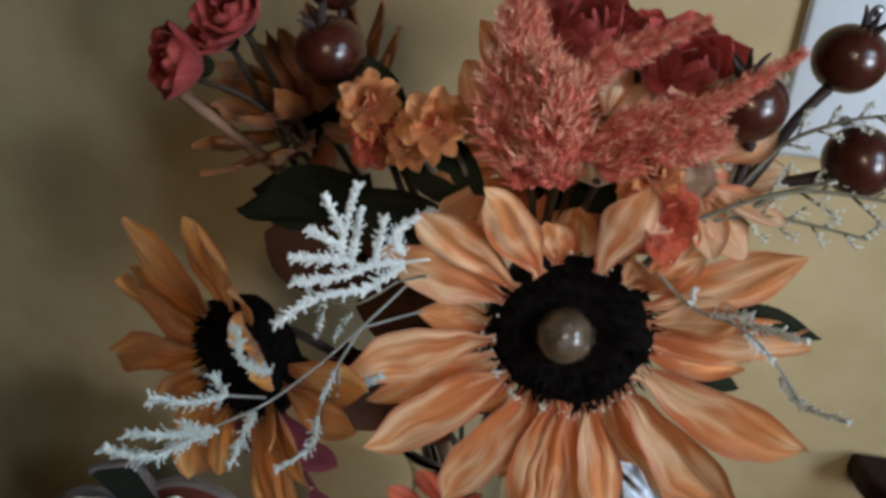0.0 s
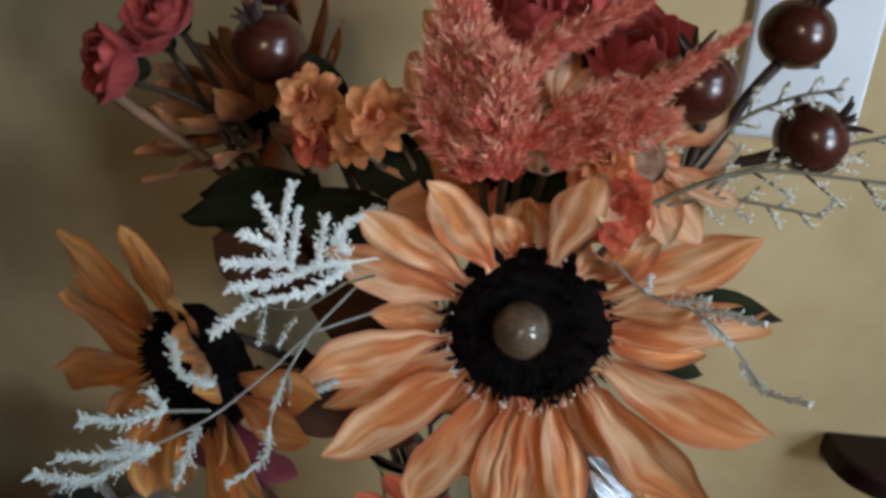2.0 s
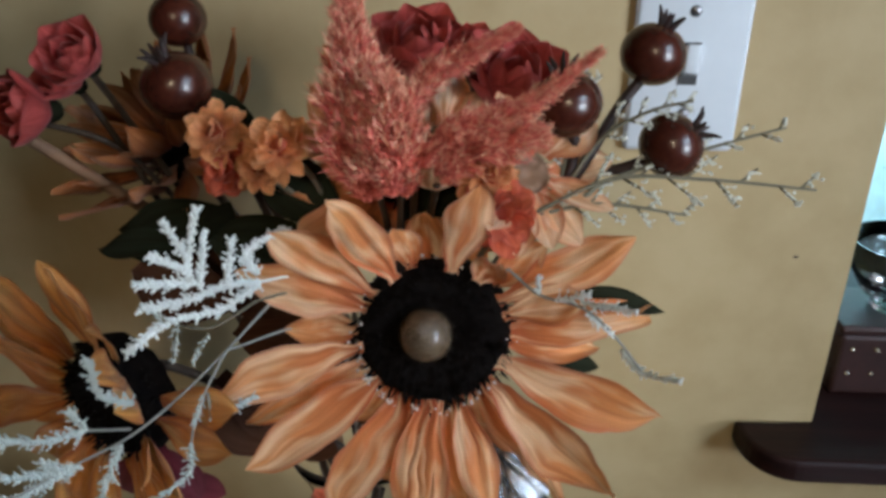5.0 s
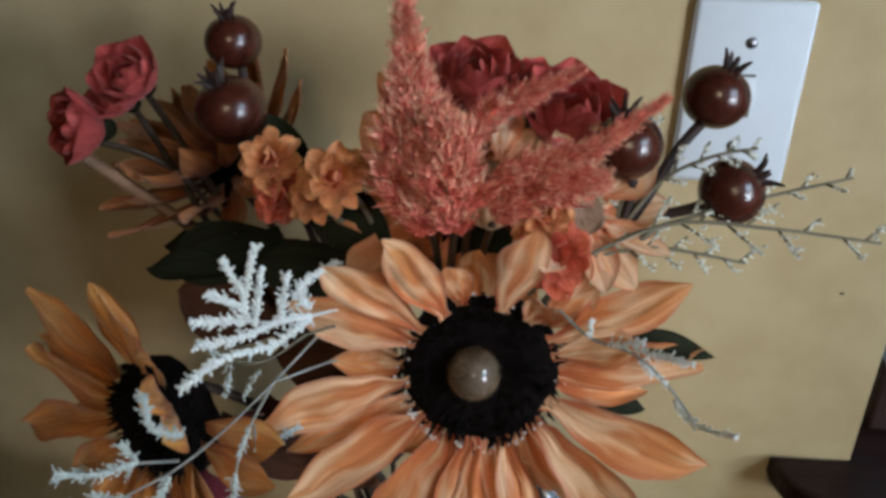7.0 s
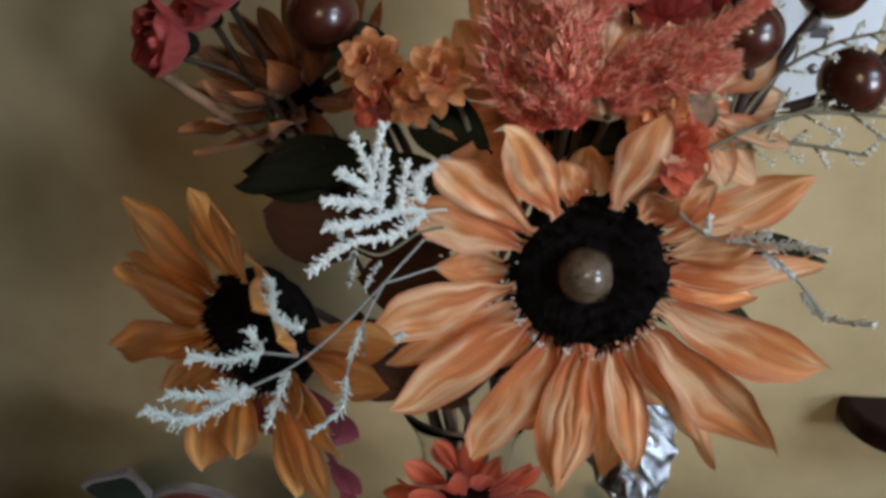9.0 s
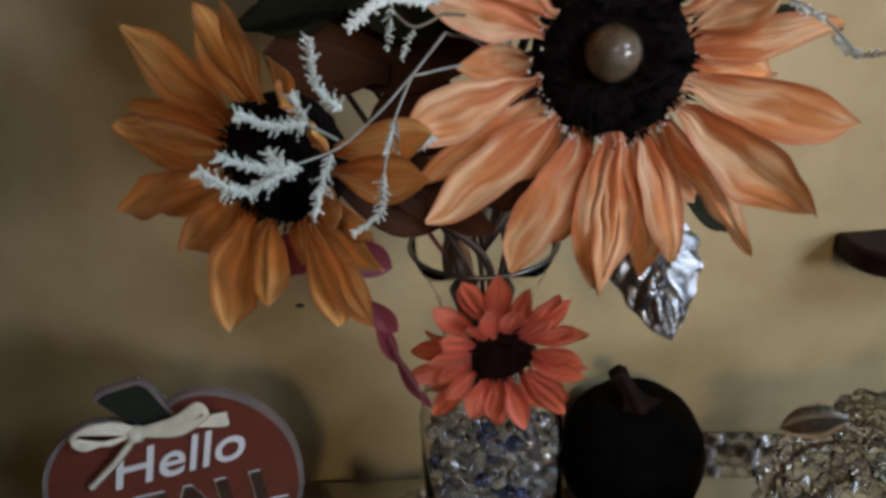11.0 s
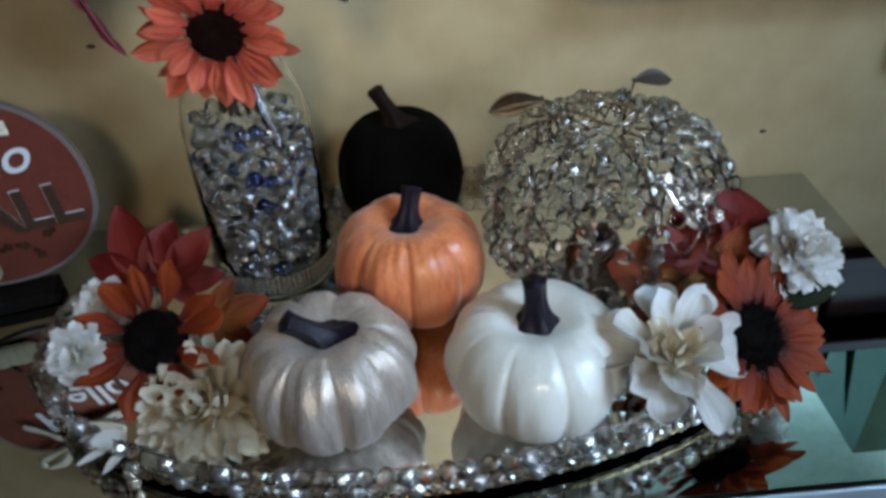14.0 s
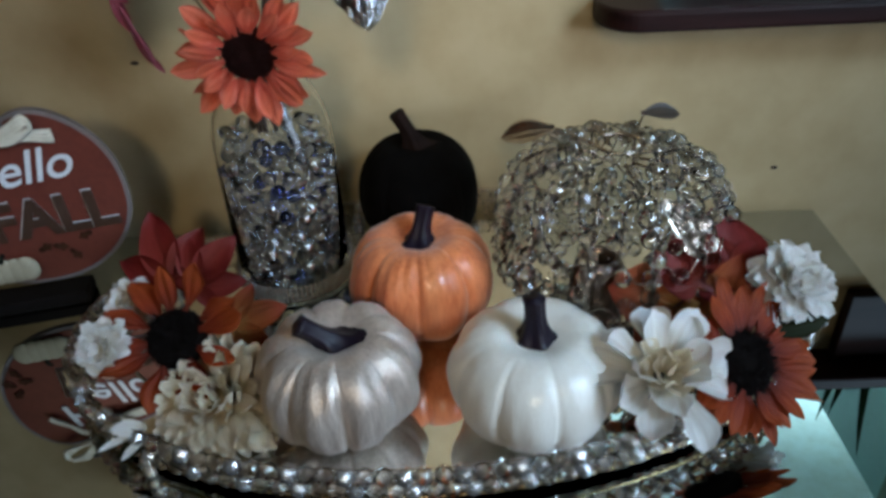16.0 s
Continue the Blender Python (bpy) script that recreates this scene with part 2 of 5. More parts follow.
PODSTEM = plain("berry_stem", (0.012, 0.006, 0.005), (0.04, 0.018, 0.014), 0.6)
TWIG = plain("olive_twig", (0.1, 0.085, 0.05), (0.2, 0.18, 0.12), 0.6)
BRONZE = plain("stem_brown", (0.02, 0.012, 0.008), (0.06, 0.038, 0.022), 0.5)
TANSTEM = plain("tan_stem", (0.2, 0.11, 0.06), (0.3, 0.17, 0.095), 0.6)
FROST = plain("frost", (0.66, 0.7, 0.67), (0.88, 0.92, 0.9), 0.6, 0, 300, 0.6, 0.001)
GREYTWIG = plain("grey_twig", (0.2, 0.2, 0.18), (0.34, 0.34, 0.31), 0.7)
DULLFROST = plain("dull_frost", (0.42, 0.48, 0.45), (0.64, 0.7, 0.67), 0.7, 0, 300, 0.6, 0.001)
PALEBUD = plain("pale_bud", (0.55, 0.56, 0.45), (0.78, 0.79, 0.7), 0.6, 0, 200)
PLUME = plain("celosia_plume", (0.56, 0.085, 0.07), (0.9, 0.29, 0.2), 0.75, 0, 60, 0.0, island=True)
PLUMETIP = plain("plume_tip", (0.78, 0.34, 0.2), (0.9, 0.58, 0.38), 0.7, 0, 60, 0.0, island=True)
ORANGE = plain("orange_satin", (0.45, 0.065, 0.012), (0.92, 0.33, 0.12), 0.33, 0, 60, 0.3, sheen=0.35, coat=0.12, stretch=(1, 1, 0.2), spec=0.35)
WHITESATIN = plain("ivory_satin", (0.8, 0.74, 0.65), (0.9, 0.86, 0.78), 0.3, 0, 60, 0.25, sheen=0.3, coat=0.25, stretch=(1, 1, 0.2))
CHAMPAGNE = plain("champagne_satin", (0.4, 0.31, 0.245), (0.8, 0.69, 0.6), 0.36, 0.5, 90, 0.7, sheen=0.2, stretch=(1, 1, 0.2))
VELVET = plain("black_velvet", (0.0015, 0.0012, 0.001), (0.005, 0.004, 0.0035), 0.95, 0, 60, 0.5, 0.001, spec=0.05)
STALK = plain("resin_stalk", (0.004, 0.003, 0.007), (0.018, 0.011, 0.022), 0.38, 0, 120, 0.4, 0.001, coat=0.06, spec=0.2)
BLACKSTALK = plain("brown_stalk", (0.006, 0.003, 0.002), (0.018, 0.009, 0.007), 0.75, spec=0.08)
SIGNRED = plain("rust_paint", (0.1, 0.022, 0.014), (0.17, 0.04, 0.024), 0.5, 0, 35, 0.15)
SIGNEDGE = plain("glitter_edge", (0.17, 0.135, 0.13), (0.34, 0.3, 0.29), 0.5, 0.2, 700, 0.8, 0.001)
SIGNGREEN = plain("stem_paint", (0.01, 0.013, 0.009), (0.026, 0.03, 0.022), 0.7, spec=0.15)
LETTERWHITE = plain("letter_white", (0.68, 0.7, 0.74), (0.78, 0.8, 0.83), 0.5)
LETTERGLIT = plain("letter_glitter", (0.012, 0.007, 0.005), (0.16, 0.08, 0.045), 0.35, 0.4, 900, 0.9, 0.001)
RAFFIA = plain("raffia", (0.6, 0.55, 0.42), (0.8, 0.76, 0.64), 0.7, 0, 150, 0.5)
GOURD = plain("gourd_cream", (0.4, 0.35, 0.24), (0.52, 0.46, 0.33), 0.6)
BLACKWOOD = plain("black_block", (0.004, 0.003, 0.003), (0.012, 0.009, 0.008), 0.6, spec=0.1)
CUPGLASS = plain("smoked_cup", (0.12, 0.09, 0.075), (0.26, 0.2, 0.17), 0.15, 0.8, 60, 0.2)
RHINESTONE = plain("rhinestone", (0.45, 0.38, 0.3), (0.85, 0.78, 0.68), 0.15, 0.8, 300, 0.3)
TABLEPAINT = plain("pale_edge", (0.5, 0.55, 0.6), (0.6, 0.65, 0.7), 0.25, 0.3)
PLANT = cloth_petal("spike_leaf", (0.01, 0.025, 0.012), (0.02, 0.05, 0.025), (0.03, 0.06, 0.03), 0.4, 0.0, spec=0.1, thin=0.0)
CLAY = plain("clay_pot", (0.12, 0.06, 0.04), (0.2, 0.1, 0.06), 0.7)
KITCHEN = wall_paint("kitchen_paint", (0.6, 0.7, 0.71), (0.68, 0.77, 0.78))
BOXWOOD = plain("box_lacquer", (0.02, 0.007, 0.006), (0.05, 0.016, 0.013), 0.5, 0, 30, 0.1)
CABINET = plain("cabinet_paint", (0.16, 0.22, 0.2), (0.2, 0.27, 0.25), 0.5, 0, 8, 0.05)
SPOT = plain("wall_hole", (0.03, 0.02, 0.015), (0.06, 0.04, 0.03), 0.8)

# ---- building helpers ----
UP = Vector((0, 0, 1))


def thing(name, loc, label, category, group="", kind=""):
    ob = new(name)
    ob.location = loc
    ob.empty_display_size = 0.01
    return tagged(ob, label, category, group, kind)


def part(name, bm, material, parent=None, label="", smooth=True):
    """One mesh object out of a bmesh in world places, under its thing or part."""
    base = Vector((0, 0, 0))
    if parent is not None:
        top = parent.parent or parent
        base = top.location.copy()
        bmesh.ops.translate(bm, verts=bm.verts, vec=-base)
    me = bpy.data.meshes.new(name)
    bm.to_mesh(me)
    bm.free()
    me.materials.append(material)
    if smooth:
        me.polygons.foreach_set("use_smooth", [True] * len(me.polygons))
    ob = new(name, me)
    if parent is not None:
        ob.parent = parent
    if label:
        tagged(ob, label)
    return ob


def solid(name, bm, material, label, category, kind="", smooth=True, group=""):
    return tagged(part(name, bm, material, None, "", smooth), label, category, group, kind)


def box(bm, lo, hi, bevel=0.0):
    made = bmesh.ops.create_cube(bm, size=1.0)["verts"]
    lo, hi = Vector(lo), Vector(hi)
    for v in made:
        v.co = Vector(((lo[i] + hi[i]) / 2 + v.co[i] * (hi[i] - lo[i]) for i in range(3)))
    if bevel:
        edges = list({e for v in made for e in v.link_edges})
        bmesh.ops.bevel(bm, geom=edges, offset=bevel, segments=3, affect="EDGES", profile=0.5)
    return made


def basis(n, up=UP):
    n = Vector(n).normalized()
    r = Vector(up).cross(n)
    if r.length < 1e-4:
        r = Vector((1, 0, 0))
    r.normalize()
    return r, n.cross(r).normalized(), n


def ball(bm, c, r, sub=2, scale=(1, 1, 1), rot=None):
    m = Matrix.Translation(c) @ (rot or Matrix.Identity(4)) @ Matrix.Diagonal((r * scale[0], r * scale[1], r * scale[2], 1))
    return bmesh.ops.create_icosphere(bm, subdivisions=sub, radius=1.0, matrix=m)["verts"]


def curve_pts(pts, n=8):
    """Points of a smooth line through the given ones."""
    p = [Vector(q) for q in pts]
    if len(p) == 2:
        return [p[0].lerp(p[1], i / n) for i in range(n + 1)]
    out = []
    for i in range(len(p) - 1):
        a, b, c, d = p[max(i - 1, 0)], p[i], p[i + 1], p[min(i + 2, len(p) - 1)]
        for k in range(n):
            t = k / n
            out.append(0.5 * (2 * b + (c - a) * t + (2 * a - 5 * b + 4 * c - d) * t * t + (3 * b - a - 3 * c + d) * t ** 3))
    out.append(p[-1])
    return out


def tube(bm, pts, r0, r1=None, n=6):
    r1 = r0 if r1 is None else r1
    rings = []
    side = None
    for i, p in enumerate(pts):
        d = (pts[min(i + 1, len(pts) - 1)] - pts[max(i - 1, 0)]).normalized()
        if side is None:
            side = d.orthogonal().normalized()
        side = (side - d * side.dot(d)).normalized()
        o = d.cross(side)
        r = r0 + (r1 - r0) * i / max(len(pts) - 1, 1)
        rings.append([bm.verts.new(p + (side * math.cos(a) + o * math.sin(a)) * r) for a in (2 * math.pi * k / n for k in range(n))])
    for a, b in zip(rings, rings[1:]):
        for k in range(n):
            bm.faces.new((a[k], a[(k + 1) % n], b[(k + 1) % n], b[k]))
    bm.faces.new(rings[0][::-1])
    bm.faces.new(rings[-1])


def lathe(bm, profile, centre, axis=UP, n=32, close=False):
    """Turn a profile of (radius, height) about an axis."""
    r, u, a = basis(axis, (0, 1, 0.01))
    rings = []
    for rad, h in profile:
        rings.append([bm.verts.new(Vector(centre) + a * h + (r * math.cos(t) + u * math.sin(t)) * max(rad, 1e-5)) for t in (2 * math.pi * k / n for k in range(n))])
    for p, q in zip(rings, rings[1:]):
        for k in range(n):
            bm.faces.new((p[k], p[(k + 1) % n], q[(k + 1) % n], q[k]))
    return rings


def blade(bm, base, along, face, length, width, curl=0.0, cup=0.0, wave=0.0, crease=0.0, nu=10, nv=6, tipw=0.0, peak=0.55, rng=None, teeth=0, twist=0.0, sway=0.0):
    """A petal or leaf: a curved, creased sheet that starts at base, runs along and shows its face."""
    uvl = bm.loops.layers.uv.verify()
    d = Vector(along).normalized()
    f = (Vector(face) - d * Vector(face).dot(d)).normalized()
    s = d.cross(f)
    ph = rng.uniform(0, 6.28) if rng else 0.0
    grid, uvs = [], []
    ang, pos = 0.0, Vector(base)
    step = length / nu
    pw = math.log(0.5) / math.log(peak)
    for i in range(nu + 1):
        u = i / nu
        w = width / 2 * (math.sin(math.pi * min(max(u, 0.0), 1.0) ** pw) ** (0.75 if u < peak else 0.85) * (1 - tipw) + tipw * (1 - u * 0.3))
        if i == 0:
            w = max(w, width * 0.16)
        if teeth and 0 < i < nu:
            w *= 1.0 + 0.28 * (1 if i % 2 else -1)
        dd = d * math.cos(ang) + f * math.sin(ang)
        ff = f * math.cos(ang) - d * math.sin(ang)
        row = []
        for j in range(nv + 1):
            v = 2 * j / nv - 1
            h = cup * w * v * v + wave * length * math.sin(ph + 7 * u + 2.2 * v) * (0.3 + abs(v)) * u
            h += crease * width * math.cos(v * math.pi * 2.5 + ph) * math.sin(math.pi * u)
            tw = twist * u
            across = s * math.cos(tw) + ff * math.sin(tw)
            lift_dir = ff * math.cos(tw) - s * math.sin(tw)
            row.append(bm.verts.new(pos + s * sway * length * u * u + across * (v * w) + lift_dir * h))
            uvs.append((j / nv, u))
        grid.append(row)
        pos = pos + dd * step
        ang += curl / nu
    uvmap = {}
    k = 0
    for row in grid:
        for v in row:
            uvmap[v] = uvs[k]
            k += 1
    for i in range(nu):
        for j in range(nv):
            fc = bm.faces.new((grid[i][j], grid[i][j + 1], grid[i + 1][j + 1], grid[i + 1][j]))
            for lp in fc.loops:
                lp[uvl].uv = uvmap[lp.vert]
    return pos


def leaf_part(name, parent, mat, base, along, face, length, width, seed=0, label="", **kw):
    bm = bmesh.new()
    blade(bm, base, along, face, length, width, rng=random.Random(seed), **kw)
    return part(name, bm, mat, parent, label)


def stem_part(parent, pts, r, mat, name="stem", r1=None, n=6):
    bm = bmesh.new()
    tube(bm, curve_pts(pts), r, r1, n)
    return part(name, bm, mat, parent)
noise.seed_set(7)

# ---- the room ----
WALL_Y, FLOOR_Z, CEIL_Z = 0.5, -0.75, 1.7
OPEN_X0, OPEN_X1, OPEN_Z0, OPEN_Z1 = 0.407, 0.96, 0.2, 1.25
EAST_X = 1.65


def structure(name, boxes, mat, label, category="wall"):
    bm = bmesh.new()
    for lo, hi in boxes:
        box(bm, lo, hi)
    return solid(name, bm, mat, label, category, "structure", smooth=False)


structure("wall_north", [((-1.9, WALL_Y, FLOOR_Z), (OPEN_X0, WALL_Y + 0.12, CEIL_Z)), ((OPEN_X0, WALL_Y, FLOOR_Z), (OPEN_X1, WALL_Y + 0.12, 0.1955)),
                         ((OPEN_X0, WALL_Y, OPEN_Z1), (OPEN_X1, WALL_Y + 0.12, CEIL_Z)), ((OPEN_X1, WALL_Y, FLOOR_Z), (EAST_X, WALL_Y + 0.12, CEIL_Z))], PAINT,
          "warm yellow-beige painted wall with a pass-through opening")
# unseen walls close the room; their darkened paint keeps bounce low
structure("wall_west", [((-2.02, -2.6, FLOOR_Z), (-1.9, 0.62, CEIL_Z))], PAINT_LOW_BOUNCE, "unseen side wall, its beige darkened to cut bounced light")
structure("wall_south", [((-1.9, -2.72, FLOOR_Z), (EAST_X, -2.6, CEIL_Z))], PAINT_LOW_BOUNCE, "unseen wall behind the viewer, its beige darkened to cut bounced light")
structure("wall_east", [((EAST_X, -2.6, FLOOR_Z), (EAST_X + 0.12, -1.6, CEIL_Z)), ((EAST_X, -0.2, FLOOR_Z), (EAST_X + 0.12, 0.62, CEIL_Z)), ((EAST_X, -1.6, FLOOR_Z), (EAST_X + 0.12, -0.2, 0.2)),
                        ((EAST_X, -1.6, 1.62), (EAST_X + 0.12, -0.2, CEIL_Z))], PAINT_LOW_BOUNCE, "unseen wall with a daylight window opening, its beige darkened to cut bounced light")
structure("floor", [((-2.02, -2.72, FLOOR_Z - 0.1), (2.6, 3.2, FLOOR_Z))], FLOOR, "dark wooden floor of the room", "floor")
structure("ceiling", [((-2.02, -2.72, CEIL_Z), (2.6, 3.2, CEIL_Z + 0.1))], CEIL, "off-white painted ceiling of the room", "ceiling")
structure("wall_kitchen", [((-0.6, 3.0, FLOOR_Z), (2.5, 3.1, CEIL_Z)), ((-0.7, 0.62, FLOOR_Z), (-0.6, 3.1, CEIL_Z)), ((2.5, 0.62, FLOOR_Z), (2.6, 1.6, CEIL_Z)),
                           ((2.5, 2.9, FLOOR_Z), (2.6, 3.1, CEIL_Z)), ((2.5, 1.6, FLOOR_Z), (2.6, 2.9, 0.2)), ((2.5, 1.6, 1.3), (2.6, 2.9, CEIL_Z))], KITCHEN,
          "pale blue-green kitchen wall beyond the opening")

# the dark sill of the opening, its rounded horn standing proud of the wall
bm = bmesh.new()
SILL_TOP, SILL_LOW, SILL_FRONT, SILL_LEFT = 0.2145, 0.196, 0.452, OPEN_X0 - 0.056
edge = [(SILL_LEFT + 0.034 * (1 - math.cos(a)), SILL_FRONT + 0.034 * (1 - math.sin(a))) for a in (math.pi / 2 * k / 10 for k in range(11))]
edge = [(SILL_LEFT, 0.4985)] + edge + [(1.0, SILL_FRONT), (1.0, 0.4985), (OPEN_X1 - 0.001, 0.4985), (OPEN_X1 - 0.001, 0.66), (OPEN_X0 + 0.001, 0.66), (OPEN_X0 + 0.001, 0.4985)]
top = [bm.verts.new((x, y, SILL_TOP)) for x, y in edge]
low = [bm.verts.new((x, y, SILL_LOW)) for x, y in edge]
bm.faces.new(top)
bm.faces.new(low[::-1])
for i in range(len(edge)):
    bm.faces.new((top[i - 1], low[i - 1], low[i], top[i]))
bmesh.ops.recalc_face_normals(bm, faces=bm.faces)
rimmed = [e for e in bm.edges if abs(e.verts[0].co.z - e.verts[1].co.z) < 1e-6 and max(v.co.y for v in e.verts) < 0.4986]
bmesh.ops.bevel(bm, geom=rimmed, offset=0.004, segments=3, affect="EDGES", profile=0.5)
solid("sill", bm, SILLWOOD, "dark red-brown wooden sill under the opening", "window sill", "structure", smooth=False)

# added board, out of direct view: makes the dark band mirrored in the table
bm = bmesh.new()
box(bm, (0.645, 0.484, 0.108), (0.98, 0.4985, 0.1955), 0.002)
solid("sill_apron", bm, SILLWOOD, "added dark board under the sill that darkens the table's reflection", "trim", "structure", smooth=False)

# two small holes left in the paint
for x, z, r in ((0.537, 0.043, 0.0024), (-0.05, 0.174, 0.0026), (0.37, 0.347, 0.0012)):
    bm = bmesh.new()
    ball(bm, (x, WALL_Y - 0.0002, z), r, 2, (1.5, 0.3, 0.8))
    solid("nail_hole", bm, SPOT, "small dark nail hole in the beige wall", "nail hole", "structure")


# ---- switch plate ----
def switch_plate():
    cx, cz = 0.2808, 0.4744
    ob = thing("switch_plate", (cx, WALL_Y, cz), "white plastic light switch plate with one toggle", "switch plate")
    bm = bmesh.new()
    box(bm, (cx - 0.0340, WALL_Y - 0.0065, cz - 0.0540), (cx + 0.0340, WALL_Y - 0.0004, cz + 0.0540), 0.0035)
    part("plate", bm, PLASTIC, ob)
    bm = bmesh.new()
    box(bm, (cx - 0.0055, WALL_Y - 0.0072, cz - 0.0125), (cx + 0.0055, WALL_Y - 0.006, cz + 0.0125))
    part("slot", bm, PL_DARK, ob, "dark slot round the toggle", smooth=False)
    bm = bmesh.new()
    box(bm, (cx - 0.0042, WALL_Y - 0.014, cz - 0.0085), (cx + 0.0042, WALL_Y - 0.006, cz + 0.0085), 0.0012)
    for v in bm.verts:
        v.co.z += (WALL_Y - v.co.y) * 0.45 - 0.002
    part("toggle", bm, PLASTIC, ob)
    for dz in (0.0302, -0.0302):
        bm = bmesh.new()
        lathe(bm, [(0.0033, 0.0), (0.0032, 0.0009), (0.0022, 0.0016), (0.0, 0.0018)], (cx, WALL_Y - 0.0063, cz + dz), (0, -1, 0), 16)
        part("screw", bm, STEEL, ob, "small steel screw")


switch_plate()


# ---- mirrored console table ----
TX0, TX1, TY0, TY1 = -0.232, 0.58, 0.146, 0.49


def console_table():
    ob = thing("console_table", ((TX0 + TX1) / 2, 0.32, FLOOR_Z), "mirrored console table with a pale front edge", "table")
    bm = bmesh.new()
    box(bm, (TX0, TY0, -0.006), (TX1, TY1, 0.0), 0.0012)
    part("mirror_top", bm, MIRROR, ob, "clear mirror table top", smooth=False)
    bm = bmesh.new()
    box(bm, (TX0 + 0.001, TY0 - 0.001, -0.09), (TX1 - 0.001, TY1, -0.0065), 0.001)
    part("apron", bm, TABLEPAINT, ob, "pale apron", smooth=False)
    for x in (TX0 + 0.004, TX1 - 0.044):
        for y in (TY0 + 0.004, TY1 - 0.044):
            bm = bmesh.new()
            box(bm, (x, y, FLOOR_Z), (x + 0.04, y + 0.04, -0.0905), 0.002)
            part("leg", bm, TABLEPAINT, ob, smooth=False)


console_table()

# ---- crystal tray ----
TRAY_C, TRAY_A, TRAY_B, TRAY_ROT, TRAY_Z = Vector((0.218, 0.324, 0)), 0.286, 0.166, radians(5), 0.012


def tray_point(t, grow=0.0):
    x, y = (TRAY_A + grow) * math.cos(t), (TRAY_B + grow) * math.sin(t)
    return TRAY_C + Vector((x * math.cos(TRAY_ROT) - y * math.sin(TRAY_ROT), x * math.sin(TRAY_ROT) + y * math.cos(TRAY_ROT), 0))


def tray_steps(count, grow=0.0):
    fine = [2 * math.pi * i / 2000 for i in range(2001)]
    acc = [0.0]
    for a, b in zip(fine, fine[1:]):
        acc.append(acc[-1] + (tray_point(b, grow) - tray_point(a, grow)).length)
    out, k = [], 0
    for i in range(count):
        want = acc[-1] * i / count
        while acc[k + 1] < want:
            k += 1
        out.append(fine[k])
    return out


BEADMESH = {}


def bead_mesh(r, sub=2, mat=None):
    if (r, sub) not in BEADMESH:
        bm = bmesh.new()
        bmesh.ops.create_icosphere(bm, subdivisions=sub, radius=r)
        me = bpy.data.meshes.new("bead")
        bm.to_mesh(me)
        bm.free()
        me.materials.append(mat or CRYSTAL)
        BEADMESH[(r, sub)] = me
    return BEADMESH[(r, sub)]


def bead(parent, place, r, rot=0.0, mat=None):
    ob = new("bead", bead_mesh(r, 2, mat))
    ob.parent = parent
    ob.matrix_basis = Matrix.Translation(Vector(place) - (parent.parent or parent).location) @ Euler((rot, rot * 1.7, rot * 0.6)).to_matrix().to_4x4()
    return ob


def crystal_tray():
    ob = thing("crystal_tray", TRAY_C, "oval mirrored tray edged with two rows of crystal beads", "tray")
    bm = bmesh.new()
    top, low = [], []
    for t in tray_steps(96, -0.003):
        top.append(bm.verts.new(tray_point(t, -0.003) + UP * TRAY_Z))
        low.append(bm.verts.new(tray_point(t, -0.003) + UP * (TRAY_Z - 0.003)))
    bm.faces.new(top)
    bm.faces.new(low[::-1])
    for i in range(96):
        bm.faces.new((top[i - 1], low[i - 1], low[i], top[i]))
    part("mirror_base", bm, TRAYGLASS, ob, "clear mirror base", smooth=False)
    for z in (TRAY_Z - 0.002, TRAY_Z + 0.0117, TRAY_Z + 0.0248):
        bm = bmesh.new()
        ring = [tray_point(t) + UP * z for t in tray_steps(120)]
        tube(bm, ring + [ring[0]], 0.0012 if z < TRAY_Z else 0.0005, None, 6)
        part("ring", bm, GOLDMETAL if z < TRAY_Z else SILVERWIRE, ob, "thin metal ring")
    rng = random.Random(5)
    for k, z in enumerate((TRAY_Z + 0.0052, TRAY_Z + 0.0182)):
        for i, t in enumerate(tray_steps(120)):
            bead(ob, tray_point(t + k * 0.024) + UP * z, 0.0062 if (i + k) % 3 else 0.0065, rng.uniform(0, 6), CRYSTAL if (i + k) % 3 else FOILED)
    for t in (3.9, 5.5, 0.75, 2.4):
        bm = bmesh.new()
        for z, r in ((0.0052, 0.005), (0.0145, 0.0046)):
            ball(bm, tray_point(t, 0.004) + UP * z, r, 3)
        part("foot", bm, RHINESTONE, ob, "stacked metal ball foot")


crystal_tray()


